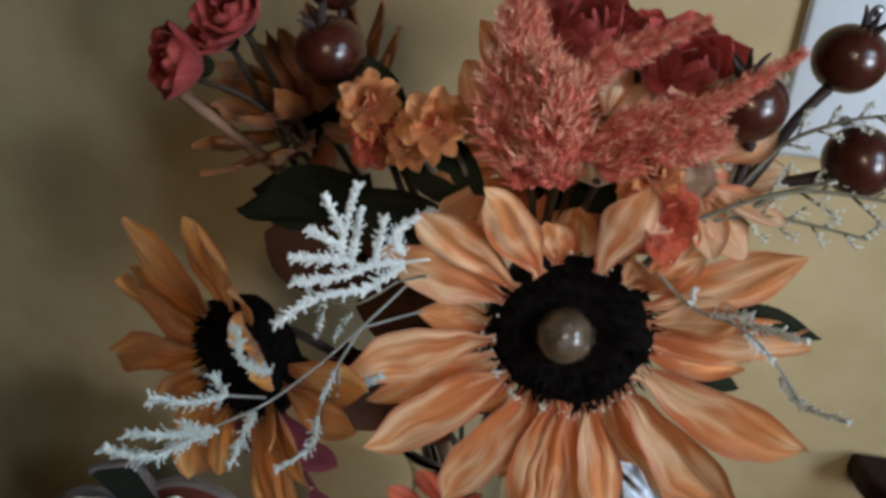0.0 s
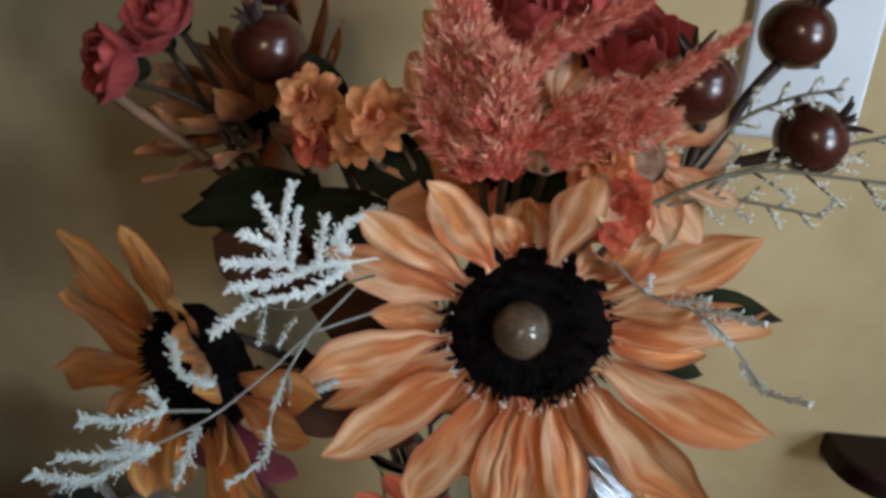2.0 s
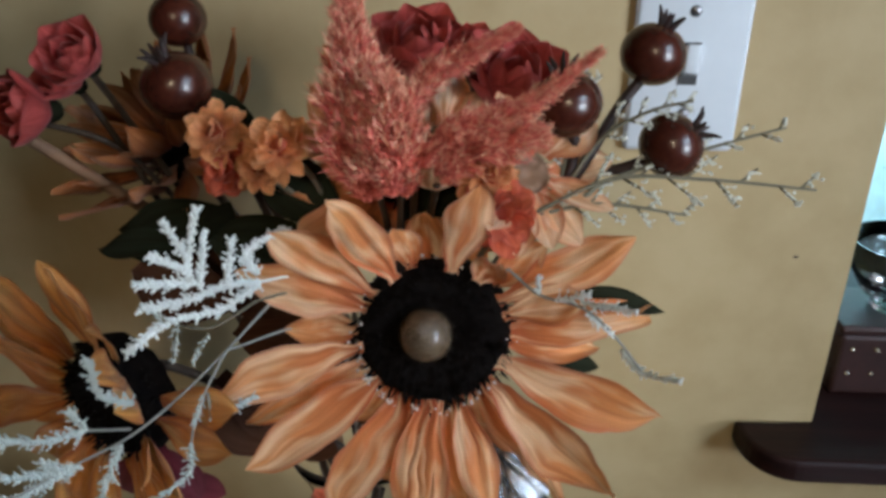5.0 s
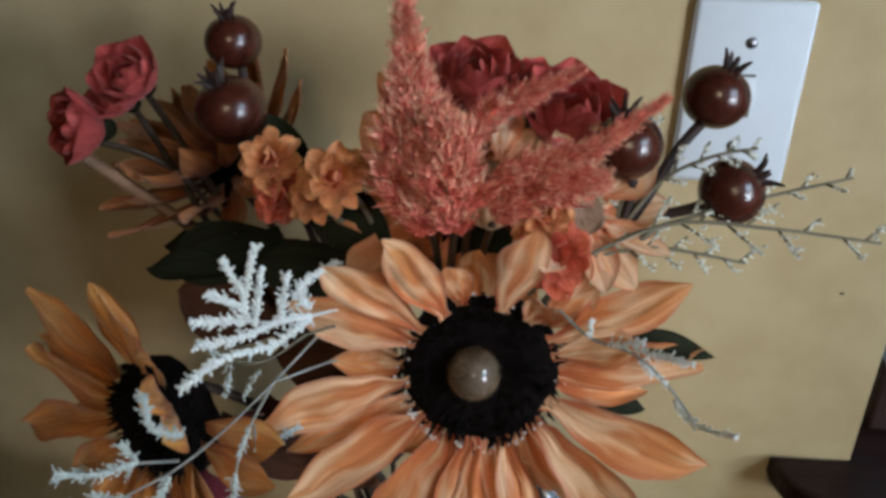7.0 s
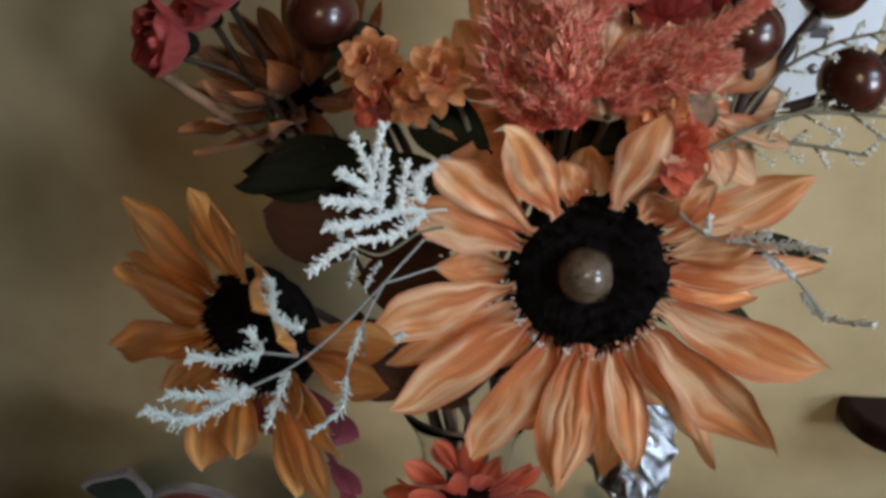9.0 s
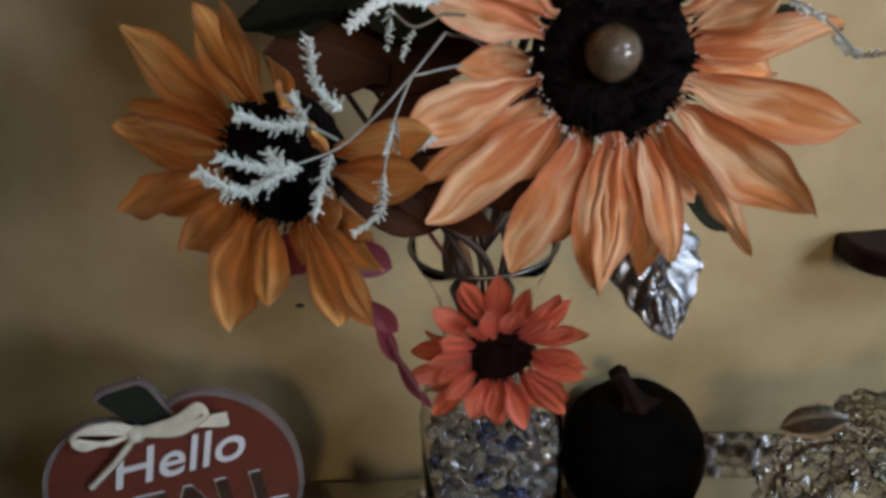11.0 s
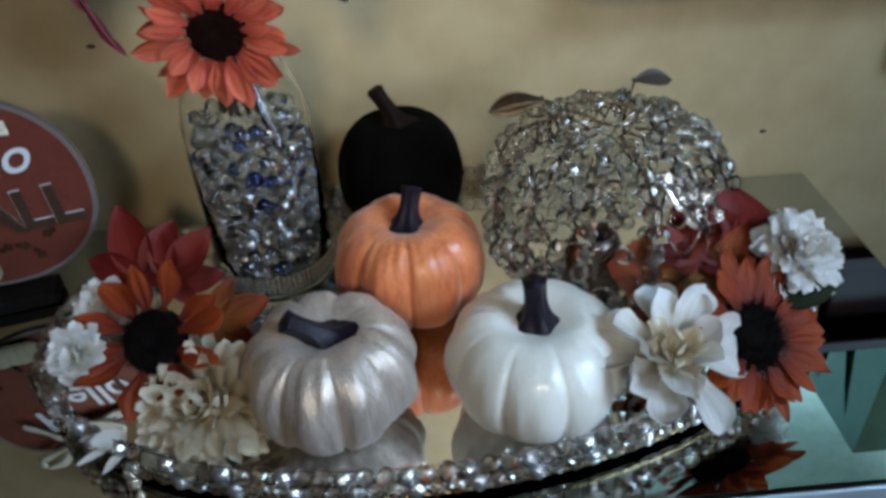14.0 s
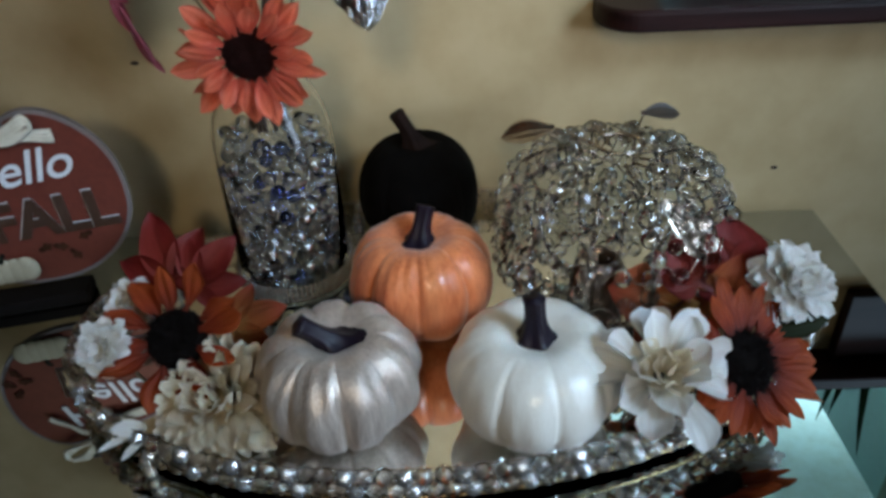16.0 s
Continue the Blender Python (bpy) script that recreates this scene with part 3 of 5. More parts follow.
# ---- pumpkins ----
def pumpkin(centre, r, height, mat, label, stalkmat, lobes=10, seed=0, lean=(0, 0), dent=0.22, stalk=0.045, wrinkle=0.02, depth=0.085, tilt=(0, 0, 1), pleat=0.02):
    rng = random.Random(seed)
    c = Vector(centre)
    ob = thing("pumpkin", c, label, "pumpkin", "fabric pumpkins on the tray")
    ax, ay, az = basis(tilt, (0, 1, 0))
    bm = bmesh.new()
    nu, nv = 180, 40
    offs = [rng.uniform(-0.12, 0.12) for _ in range(lobes)]
    amp = [rng.uniform(0.75, 1.2) for _ in range(lobes)]
    rings = []
    for i in range(nv + 1):
        ph = math.pi * i / nv
        row = []
        for k in range(nu):
            th = 2 * math.pi * k / nu
            q = th / (2 * math.pi) * lobes
            lob = int(q) % lobes
            f = q - int(q) + offs[lob] * math.sin(math.pi * (q - int(q)))
            crease = abs(math.sin(math.pi * f)) ** 0.55
            rr = 1 - depth * amp[lob] * (1 - crease) * math.sin(ph) ** 0.6
            rr += wrinkle * noise.noise((math.cos(th) * 6 + seed, math.sin(th) * 6, ph * 1.2)) + wrinkle * 0.7 * math.sin(ph) * noise.noise((th * 9, ph * 1.1, seed * 3.1))
            rr += pleat * math.exp(-((ph - 0.45) / 0.5) ** 2) * noise.noise((math.cos(th) * 11 + seed, math.sin(th) * 11, ph * 0.6)) + pleat * 0.3 * math.sin(ph) * noise.noise((math.cos(th) * 8, math.sin(th) * 8 + seed, ph * 1.6))
            x = r * rr * math.sin(ph) ** 0.82
            z = height / 2 * math.cos(ph) * (1 + 0.0 * rr)
            top = dent * height * math.exp(-(x / (r * 0.42)) ** 2)
            z = z - top if ph < math.pi / 2 else z + top * 0.6
            row.append(bm.verts.new(c + az * (height / 2 + z) + (ax * math.cos(th) + ay * math.sin(th)) * x))
        rings.append(row)
    for a, b in zip(rings, rings[1:]):
        for k in range(nu):
            bm.faces.new((a[k], b[k], b[(k + 1) % nu], a[(k + 1) % nu]))
    bmesh.ops.remove_doubles(bm, verts=bm.verts, dist=1e-5)
    low = min(v.co.z for v in bm.verts)
    part("body", bm, mat, ob)
    # stalk with a flared, ridged foot
    s0 = c + az * (height * (1 - dent) - 0.003)
    tip = s0 + az * stalk + Vector((lean[0], lean[1], 0))
    pts = curve_pts([s0, s0.lerp(tip, 0.45) + Vector((-lean[0] * 0.12, -lean[1] * 0.12, 0)), tip], 7)
    bm = bmesh.new()
    rows = []
    for i, p in enumerate(pts):
        u = i / (len(pts) - 1)
        d = (pts[min(i + 1, len(pts) - 1)] - pts[max(i - 1, 0)]).normalized()
        sx, sy, _ = basis(d, (0, 1, 0.1))
        base = r * 0.148
        rad = base * (0.66 + 2.0 * (1 - u) ** 3.5 + 0.2 * u ** 3)
        rows.append([bm.verts.new(p + (sx * math.cos(a) + sy * math.sin(a)) * rad * (1 + 0.16 * (1 - 0.5 * u) * math.cos(5 * a))) for a in (2 * math.pi * k / 30 for k in range(30))])
    for a, b in zip(rows, rows[1:]):
        for k in range(30):
            bm.faces.new((a[k], a[(k + 1) % 30], b[(k + 1) % 30], b[k]))
    bm.faces.new(rows[-1])
    part("stalk", bm, stalkmat, ob, "dark ridged stalk")
    return ob


T = TRAY_Z
pumpkin((0.147, 0.223, T), 0.056, 0.085, CHAMPAGNE, "champagne satin pumpkin with a dark stalk on the mirrored tray", STALK, 9, 3, (-0.02, -0.004), stalk=0.024, dent=0.2, depth=0.14, wrinkle=0.035, pleat=0.06)
pumpkin((0.276, 0.219, T), 0.0575, 0.084, WHITESATIN, "pearly ivory satin pumpkin with a dark stalk", STALK, 9, 7, (-0.002, 0.002), stalk=0.036, dent=0.18, depth=0.08, wrinkle=0.012)
pumpkin((0.2, 0.325, T), 0.0565, 0.092, ORANGE, "bright orange satin pumpkin with a dark stalk", STALK, 8, 11, (0.006, 0.01), stalk=0.03, dent=0.18, depth=0.13, wrinkle=0.02, pleat=0.04)
pumpkin((0.196, 0.437, T), 0.053, 0.112, VELVET, "black velvet pumpkin with a slim dark stalk", BLACKSTALK, 9, 17, (-0.014, 0.0), stalk=0.034, dent=0.1, depth=0.03, wrinkle=0.01, pleat=0.01)


# ---- glass vase ----
VX, VY = 0.09, 0.385


def glass_vase():
    ob = thing("glass_vase", (VX, VY, T), "clear glass bottle vase filled with glass beads", "vase")
    outer = [(0.0, 0.001), (0.04, 0.001), (0.0455, 0.005), (0.0465, 0.012), (0.0465, 0.125), (0.0455, 0.145), (0.042, 0.162), (0.034, 0.18), (0.0285, 0.195), (0.027, 0.21), (0.0275, 0.225),
             (0.031, 0.24), (0.038, 0.255), (0.0425, 0.266)]
    inner = [(r - 0.0022, h) for r, h in outer[::-1][:-3]] + [(0.04, 0.008), (0.0, 0.007)]
    bm = bmesh.new()
    lathe(bm, outer + [(0.0418, 0.2672)] + inner, (VX, VY, T), UP, 48)
    body = part("body", bm, VASEGLASS, ob)
    body.visible_shadow = False
    bm = bmesh.new()
    ring = [Vector((VX + 0.0421 * math.cos(a), VY + 0.0421 * math.sin(a), T + 0.2668)) for a in (2 * math.pi * k / 48 for k in range(49))]
    tube(bm, ring, 0.0013, None, 6)
    part("rim", bm, STEEL, ob, "thin dark shining rim")
    bm = bmesh.new()
    rng = random.Random(2)
    for row in range(4):
        for k in range(76):
            a = 2 * math.pi * k / 76
            ball(bm, (VX + 0.0484 * math.cos(a), VY + 0.0484 * math.sin(a), T + 0.017 + row * 0.0037), 0.0019, 1)
    part("rhinestone_band", bm, RHINESTONE, ob, "band of small rhinestones", smooth=False)
    return ob


glass_vase()
bm = bmesh.new()
rng = random.Random(8)
taken = []
z = 0.014
while z < 0.148:
    lim = 0.0402 if z < 0.13 else 0.0365
    for k in range(110):
        rad = lim * math.sqrt(rng.uniform(0.42, 1.0))
        a = rng.uniform(0, 6.283)
        p = Vector((rad * math.cos(a), rad * math.sin(a), z + rng.uniform(0, 0.005)))
        if all((p - q).length > 0.0108 for q in taken[-120:]):
            taken.append(p)
            ball(bm, p + Vector((VX, VY, T)), rng.uniform(0.0055, 0.0064), 2)
    z += 0.0042
solid("glass_beads", bm, BEADGLASS, "clear, smoky and blue glass beads filling the vase", "glass beads", "stuff")

# a silvery tube among the beads
bm = bmesh.new()
tube(bm, curve_pts([(VX + 0.026, VY - 0.026, T + 0.13), (VX + 0.018, VY - 0.024, T + 0.165), (VX + 0.008, VY - 0.016, T + 0.2)]), 0.0042, 0.003, 8)
solid("foil_stem", bm, SILVERLEAF, "shiny silver foil-wrapped stem inside the vase neck", "stem")


# ---- wire and crystal pumpkin ----
def crystal_pumpkin():
    c = Vector((0.345, 0.335, T))
    R, Hh = 0.084, 0.15
    ob = thing("crystal_pumpkin", c, "silver wire pumpkin strung with clear crystal beads", "pumpkin ornament")
    rng = random.Random(21)

    def at(th, ph, grow=1.0):
        x = R * grow * math.sin(ph) ** 0.8
        zz = Hh / 2 * math.cos(ph)
        if ph < 0.9:
            zz -= 0.016 * (1 - ph / 0.9)
        return c + Vector((x * math.cos(th), x * math.sin(th), Hh / 2 + zz + 0.002))

    ribs = 12
    for k in range(ribs):
        th = 2 * math.pi * k / ribs + 0.13
        bm = bmesh.new()
        tube(bm, [at(th, 0.12 + 2.75 * i / 24) for i in range(25)], 0.0013, None, 6)
        part("rib", bm, SILVERWIRE, ob, "bent silver wire rib")
        for i in range(15):
            ph = 0.3 + 2.55 * i / 14
            bead(ob, at(th + rng.uniform(-0.03, 0.03), ph, 1.03), 0.0068, rng.uniform(0, 6))
        for i in range(8):
            ph = 0.5 + 2.2 * i / 7 + rng.uniform(-0.06, 0.06)
            bead(ob, at(th + math.pi / ribs + rng.uniform(-0.1, 0.1), ph, rng.uniform(0.94, 1.02)), 0.0062, rng.uniform(0, 6))
    bm = bmesh.new()
    for j in range(6):
        ph = 0.55 + 2.1 * j / 5
        pts = []
        for i in range(97):
            th = 2 * math.pi * i / 96
            pts.append(at(th, ph + 0.09 * math.sin(th * ribs * 1.5 + j * 2), 1.0 + 0.02 * math.sin(th * 18 + j)))
        tube(bm, pts, 0.0006, None, 4)
    part("wire_lattice", bm, SILVERWIRE, ob, "fine woven silver wire")
    for k in range(2):
        bm = bmesh.new()
        zz = 0.004 if k == 0 else Hh * 0.98
        rr = 0.028 if k == 0 else 0.016
        tube(bm, [c + Vector((rr * math.cos(a), rr * math.sin(a), zz)) for a in (2 * math.pi * i / 24 for i in range(25))], 0.0014, None, 6)
        part("hoop", bm, SILVERWIRE, ob)
    # leaves with midribs on short wires
    for p, d, f, L, W in (((0.372, 0.385, 0.158), (1, 0.2, 0.0), (0.1, -0.35, 0.9), 0.034, 0.016), ((0.302, 0.355, 0.163), (-1, 0.0, -0.05), (0, -0.5, 0.85), 0.04, 0.022),
                          ((0.366, 0.285, 0.138), (0.55, -0.2, -0.45), (0.35, -0.7, 0.6), 0.056, 0.03)):
        lf = leaf_part("leaf", ob, BRONZE if W < 0.02 else SILVERWIRE, p, d, f, L, W, 3, "silver metal leaf", crease=0.06, cup=0.2, curl=-0.4)
        bm = bmesh.new()
        tube(bm, curve_pts([c + Vector((0.0, 0, Hh - 0.02)), Vector(p) - Vector((0, 0, 0.006)), Vector(p)]), 0.0009, None, 5)
        part("leaf_wire", bm, SILVERWIRE, lf)
    bm = bmesh.new()
    for k in range(5):
        a = k * 1.3
        s = c + Vector((0.01 * math.cos(a), 0.01 * math.sin(a), Hh - 0.02))
        tube(bm, [s + Vector((0.045 * u * math.cos(a + 0.6 * u), 0.045 * u * math.sin(a + 0.6 * u), 0.016 * math.sin(u * 5 + k))) for u in (i / 20 for i in range(21))], 0.0008, None, 5)
    part("tendrils", bm, SILVERWIRE, ob, "curling silver wire tendrils")
    # candle cup inside
    bm = bmesh.new()
    cc = Vector((0.33, 0.3, T))
    lathe(bm, [(0.0, 0.002), (0.019, 0.002), (0.0205, 0.01), (0.0205, 0.02), (0.0188, 0.022), (0.0205, 0.024), (0.0205, 0.034), (0.0188, 0.036), (0.0205, 0.038), (0.0205, 0.055), (0.017, 0.07), (0.013, 0.076),
               (0.012, 0.076), (0.0185, 0.05), (0.0185, 0.008), (0.0, 0.007)], cc, UP, 28)
    part("candle_cup", bm, CUPGLASS, ob, "smoky metallic candle cup")


crystal_pumpkin()


# ---- pumpkin sign ----
def pumpkin_sign():
    rot = radians(13)
    ex, ey = Vector((math.cos(rot), math.sin(rot), 0)), Vector((math.sin(rot), -math.cos(rot), 0))
    o = Vector((-0.124, 0.388, 0.0))
    ob = thing("pumpkin_sign", o, "rust-red wooden pumpkin sign with white and glitter lettering", "sign")

    def P(x, z, d=0.0):
        return o + ex * x + UP * z + ey * d

    def outline(grow, cz=0.103):
        pts = []
        for k in range(96):
            a = 2 * math.pi * k / 96
            rx, rz = 0.083 + grow, 0.0775 + grow
            x = rx * math.copysign(abs(math.cos(a)) ** 0.86, math.cos(a))
            z = rz * math.copysign(abs(math.sin(a)) ** 0.86, math.sin(a))
            if z > 0:
                z -= 0.014 * math.exp(-((x + 0.012) / 0.022) ** 2)
                z += 0.004 * math.exp(-((x - 0.035) / 0.03) ** 2)
            else:
                x *= 1 - 0.12 * (z / rz) ** 2
            pts.append((x, cz + z))
        return pts

    def slab(pts, d0, d1):
        bm = bmesh.new()
        f = [bm.verts.new(P(x, z, d1)) for x, z in pts]
        b = [bm.verts.new(P(x, z, d0)) for x, z in pts]
        bm.faces.new(f)
        bm.faces.new(b[::-1])
        for i in range(len(pts)):
            bm.faces.new((f[i - 1], b[i - 1], b[i], f[i]))
        bmesh.ops.recalc_face_normals(bm, faces=bm.faces)
        return bm

    body = part("board", slab(outline(0.0), 0.0, 0.006), SIGNEDGE, ob, "board with a grey glitter rim", smooth=False)
    part("face", slab(outline(-0.0035), 0.005, 0.0068), SIGNRED, ob, "rust-red painted face", smooth=False)
    st = [(-0.012, 0.16), (0.016, 0.163), (0.004, 0.193), (-0.002, 0.198), (-0.026, 0.194), (-0.031, 0.19), (-0.018, 0.172)]
    part("stem", slab([(x - 0.003, z) for x, z in st], 0.001, 0.0072), SIGNEDGE, ob, "grey-rimmed stem", smooth=False)
    part("stem_face", slab([(-0.010 + (x + 0.010) * 0.86 - 0.003, 0.178 + (z - 0.178) * 0.86) for x, z in st], 0.0065, 0.0084), SIGNGREEN, ob, "dark green painted stem", smooth=False)

    def text(body_text, mat, size, x, z, shear, d, name, label, thick=0.0006, bold=0.0, tilt=0.0):
        cu = bpy.data.curves.new(name, "FONT")
        cu.body, cu.size, cu.shear, cu.extrude, cu.offset = body_text, size, shear, thick, bold
        tmp = bpy.data.objects.new(name, cu)
        me = tmp.to_mesh().copy()
        tmp.to_mesh_clear()
        bpy.data.objects.remove(tmp)
        for v in me.vertices:
            px, pz = v.co.x, v.co.y
            v.co = P(x + px * math.cos(tilt) - pz * math.sin(tilt), z + px * math.sin(tilt) + pz * math.cos(tilt), d + v.co.z) - o
        me.materials.append(mat)
        t = new(name, me)
        t.parent = ob
        tagged(t, label)

    text("Hello", LETTERWHITE, 0.04, -0.04, 0.117, 0.35, 0.0082, "lettering", "white script lettering", bold=0.0003, tilt=0.08)
    text("FALL", LETTERWHITE, 0.047, -0.0305, 0.0725, 0.0, 0.0072, "letter_outline", "pale outline of the letters", bold=0.0018, tilt=0.03, thick=0.0003)
    text("FALL", LETTERGLIT, 0.047, -0.0297, 0.0722, 0.0, 0.0085, "lettering", "dark copper glitter lettering", bold=0.0015, tilt=0.03)
    # small cut-out gourd and leaf marks
    bm = bmesh.new()
    for k, dx in enumerate((-0.016, -0.008, 0.008, 0.016, 0.0)):
        ball(bm, P(-0.03 + dx, 0.044, 0.010), 0.012, 3, (0.85, 0.3, 1.0), Euler((0, 0, rot)).to_matrix().to_4x4())
    gourd = part("gourd", bm, GOURD, ob, "small cream wooden gourd")
    bm = bmesh.new()
    tube(bm, [P(-0.031, 0.054, 0.011), P(-0.03, 0.058, 0.012), P(-0.027, 0.062, 0.012)], 0.0022, 0.0016)
    part("gourd_stem", bm, SIGNGREEN, gourd)
    rng = random.Random(4)
    for x, z in ((-0.066, 0.082), (-0.058, 0.072), (-0.05, 0.078), (0.0, 0.058), (0.012, 0.062), (0.024, 0.056), (0.045, 0.07), (-0.062, 0.088)):
        leaf_part("leaf_mark", ob, BROWNLEAF, P(x, z, 0.0085), ex * rng.uniform(-1, 1) + UP * rng.uniform(-0.4, 0.6), ey, 0.013, 0.007, 1, "dark painted leaf", nu=5, nv=2, teeth=1)
    # raffia bow: a knot with loose strands
    bm = bmesh.new()
    ball(bm, P(-0.013, 0.163, 0.014), 0.006, 2)
    bow = part("bow", bm, RAFFIA, ob, "cream raffia bow")

    def ribbon(pts, w):
        strip = bmesh.new()
        line = curve_pts([P(*q) for q in pts], 8)
        prev = None
        for i, p in enumerate(line):
            d = (line[min(i + 1, len(line) - 1)] - line[max(i - 1, 0)]).normalized()
            s = d.cross(ey).normalized() * w
            nn = ey * 0.0012
            cur = [strip.verts.new(p + s + nn * math.sin(i)), strip.verts.new(p + nn * 1.5), strip.verts.new(p - s), strip.verts.new(p - nn)]
            if prev:
                for k in range(4):
                    strip.faces.new((prev[k], prev[(k + 1) % 4], cur[(k + 1) % 4], cur[k]))
            prev = cur
        part("strand", strip, RAFFIA, bow)

    for off in (0.0, 0.003, -0.003):
        ribbon([(-0.013, 0.164 + off, 0.012), (-0.03, 0.176 + off, 0.02), (-0.044, 0.176, 0.021), (-0.046, 0.168 + off, 0.02), (-0.03, 0.163, 0.018), (-0.013, 0.163, 0.014)], 0.0022)
        ribbon([(-0.013, 0.164, 0.012), (0.012, 0.169 + off, 0.018), (0.028, 0.178 + off, 0.02), (0.031, 0.171, 0.02), (0.012, 0.163 + off, 0.018), (-0.013, 0.163, 0.014)], 0.0022)
        ribbon([(-0.013, 0.163, 0.013), (0.012, 0.164 + off * 0.7, 0.014), (0.043, 0.16 + off * 1.2, 0.012)], 0.0025)
        ribbon([(-0.013, 0.163, 0.013), (-0.026, 0.148, 0.014), (-0.047 + off, 0.128 + off * 0.8, 0.012)], 0.0028)
    # dark block that the board stands in
    bm = bmesh.new()
    box(bm, (-0.085, -0.012, 0.0005), (0.026, 0.016, 0.0125), 0.002)
    for v in bm.verts:
        v.co = o + ex * v.co.x - ey * v.co.y + UP * v.co.z
    part("base_block", bm, BLACKWOOD, ob, "black wooden base block", smooth=False)


pumpkin_sign()


# ---- flowers of the tall bouquet ----
MOUTH = Vector((VX, VY, T + 0.262))


def into_vase(start, back, k=0, r=0.0022, mat=None):
    """A stem's line from a flower's back down through the vase's mouth."""
    a = k * 2.4
    m = MOUTH + Vector((0.022 * math.cos(a), 0.022 * math.sin(a), 0))
    s = Vector(start)
    return [s, s + Vector(back).normalized() * 0.025, s.lerp(m, 0.6) + Vector(back) * 0.02, m, Vector((VX, VY, T + 0.205)) + Vector((0.01 * math.cos(a), 0.01 * math.sin(a), 0)),
            Vector((VX, VY, T + 0.15)) + Vector((0.014 * math.cos(a + 1), 0.014 * math.sin(a + 1), 0))]


def sunflower(name, c, n, disc_r, petals, mat, seed, label, category="sunflower", stem=None, knob=0.0, back=None, seed_mat=None, dome=0.35, group="sunflowers", width=0.026, drops=False, stem_mat=None):
    rng = random.Random(seed)
    c = Vector(c)
    r, u, n = basis(n)
    ob = thing(name, c, label, category, group)
    bm = bmesh.new()
    prof = [(0.0, disc_r * dome * 0.55), (disc_r * 0.3, disc_r * dome * 0.62), (disc_r * 0.6, disc_r * dome), (disc_r * 0.85, disc_r * dome * 0.85), (disc_r * 1.0, disc_r * dome * 0.3), (disc_r * 1.02, -disc_r * 0.15), (0.0, -disc_r * 0.3)]
    lathe(bm, prof, c, n, 40)
    for v in bm.verts:
        v.co += (noise.noise_vector(v.co * 260)) * disc_r * 0.06
    disc = part("seed_head", bm, seed_mat or SEED, ob, "dark velvety seed head")
    bm = bmesh.new()
    for k in range(520):
        a, q = rng.uniform(0, 6.283), math.sqrt(rng.uniform(0.05, 1.08))
        h = dome * (0.6 + 0.5 * math.sin(q * 2.4)) if q < 0.9 else dome * 0.55
        p = c + (r * math.cos(a) + u * math.sin(a)) * disc_r * q + n * disc_r * h * 0.9
        tip = p + (n + (r * math.cos(a) + u * math.sin(a)) * (q * 0.7) + noise.random_unit_vector() * 0.4) * disc_r * 0.13
        s = noise.random_unit_vector() * disc_r * 0.035
        t = noise.random_unit_vector() * disc_r * 0.035
        vs = [bm.verts.new(p + s), bm.verts.new(p + t), bm.verts.new(p - s), bm.verts.new(tip)]
        bm.faces.new((vs[0], vs[1], vs[3]))
        bm.faces.new((vs[1], vs[2], vs[3]))
        bm.faces.new((vs[2], vs[0], vs[3]))
    tagged(part("seed_fuzz", bm, seed_mat or SEED, disc), kind="stuff")
    if knob:
        bm = bmesh.new()
        ball(bm, c + n * disc_r * 0.42 - r * knob * 0.25 + u * knob * 0.2, knob, 3, (1, 1, 1))
        part("knob", bm, KNOB, disc, "glossy amber bead at the centre")
    if drops:
        bm = bmesh.new()
        for k in range(60):
            a = rng.uniform(0, 6.283) if k > 34 else rng.uniform(3.2, 5.6)
            q = rng.uniform(0.93, 1.1)
            ball(bm, c + (r * math.cos(a) + u * math.sin(a)) * disc_r * q + n * disc_r * 0.34, rng.uniform(0.0004, 0.0009), 1)
        tagged(part("glitter_trim", bm, GLITTER, disc, "clear glitter droplets"), kind="stuff")
    for i, (deg, length, w, curl, lift) in enumerate(petals):
        a = radians(deg)
        d = r * math.cos(a) + u * math.sin(a)
        start = c + d * disc_r * 0.9 + n * (disc_r * 0.05 + lift * 0.2)
        bm = bmesh.new()
        blade(bm, start, d + n * lift * 8, n - d * lift * 4, length - disc_r * 0.85, w, curl, 0.1 + rng.uniform(-0.25, 0.3), rng.uniform(0.015, 0.04), rng.uniform(0.012, 0.045), 16, 14, 0.1, rng.uniform(0.5, 0.64), rng, 0, rng.uniform(-0.6, 0.6), rng.uniform(-0.12, 0.12))
        for v in bm.verts:
            v.co += noise.noise_vector(v.co * 70 + Vector((seed, 0, 0))) * length * 0.028
        part("petal", bm, mat, ob)
    if stem:
        stem_part(ob, stem, 0.0024, stem_mat or BRONZE)
    return ob


def ring_of(count, length, w, seed, curl=(-0.5, 0.3), lift=(0.0, 0.02), start=0.0, spread=0.15):
    rng = random.Random(seed)
    return [(start + 360 / count * (i + rng.uniform(-0.25, 0.25)), length * rng.uniform(1 - spread, 1 + spread * 0.6), w * rng.uniform(0.8, 1.15), rng.uniform(*curl), rng.uniform(*lift)) for i in range(count)]


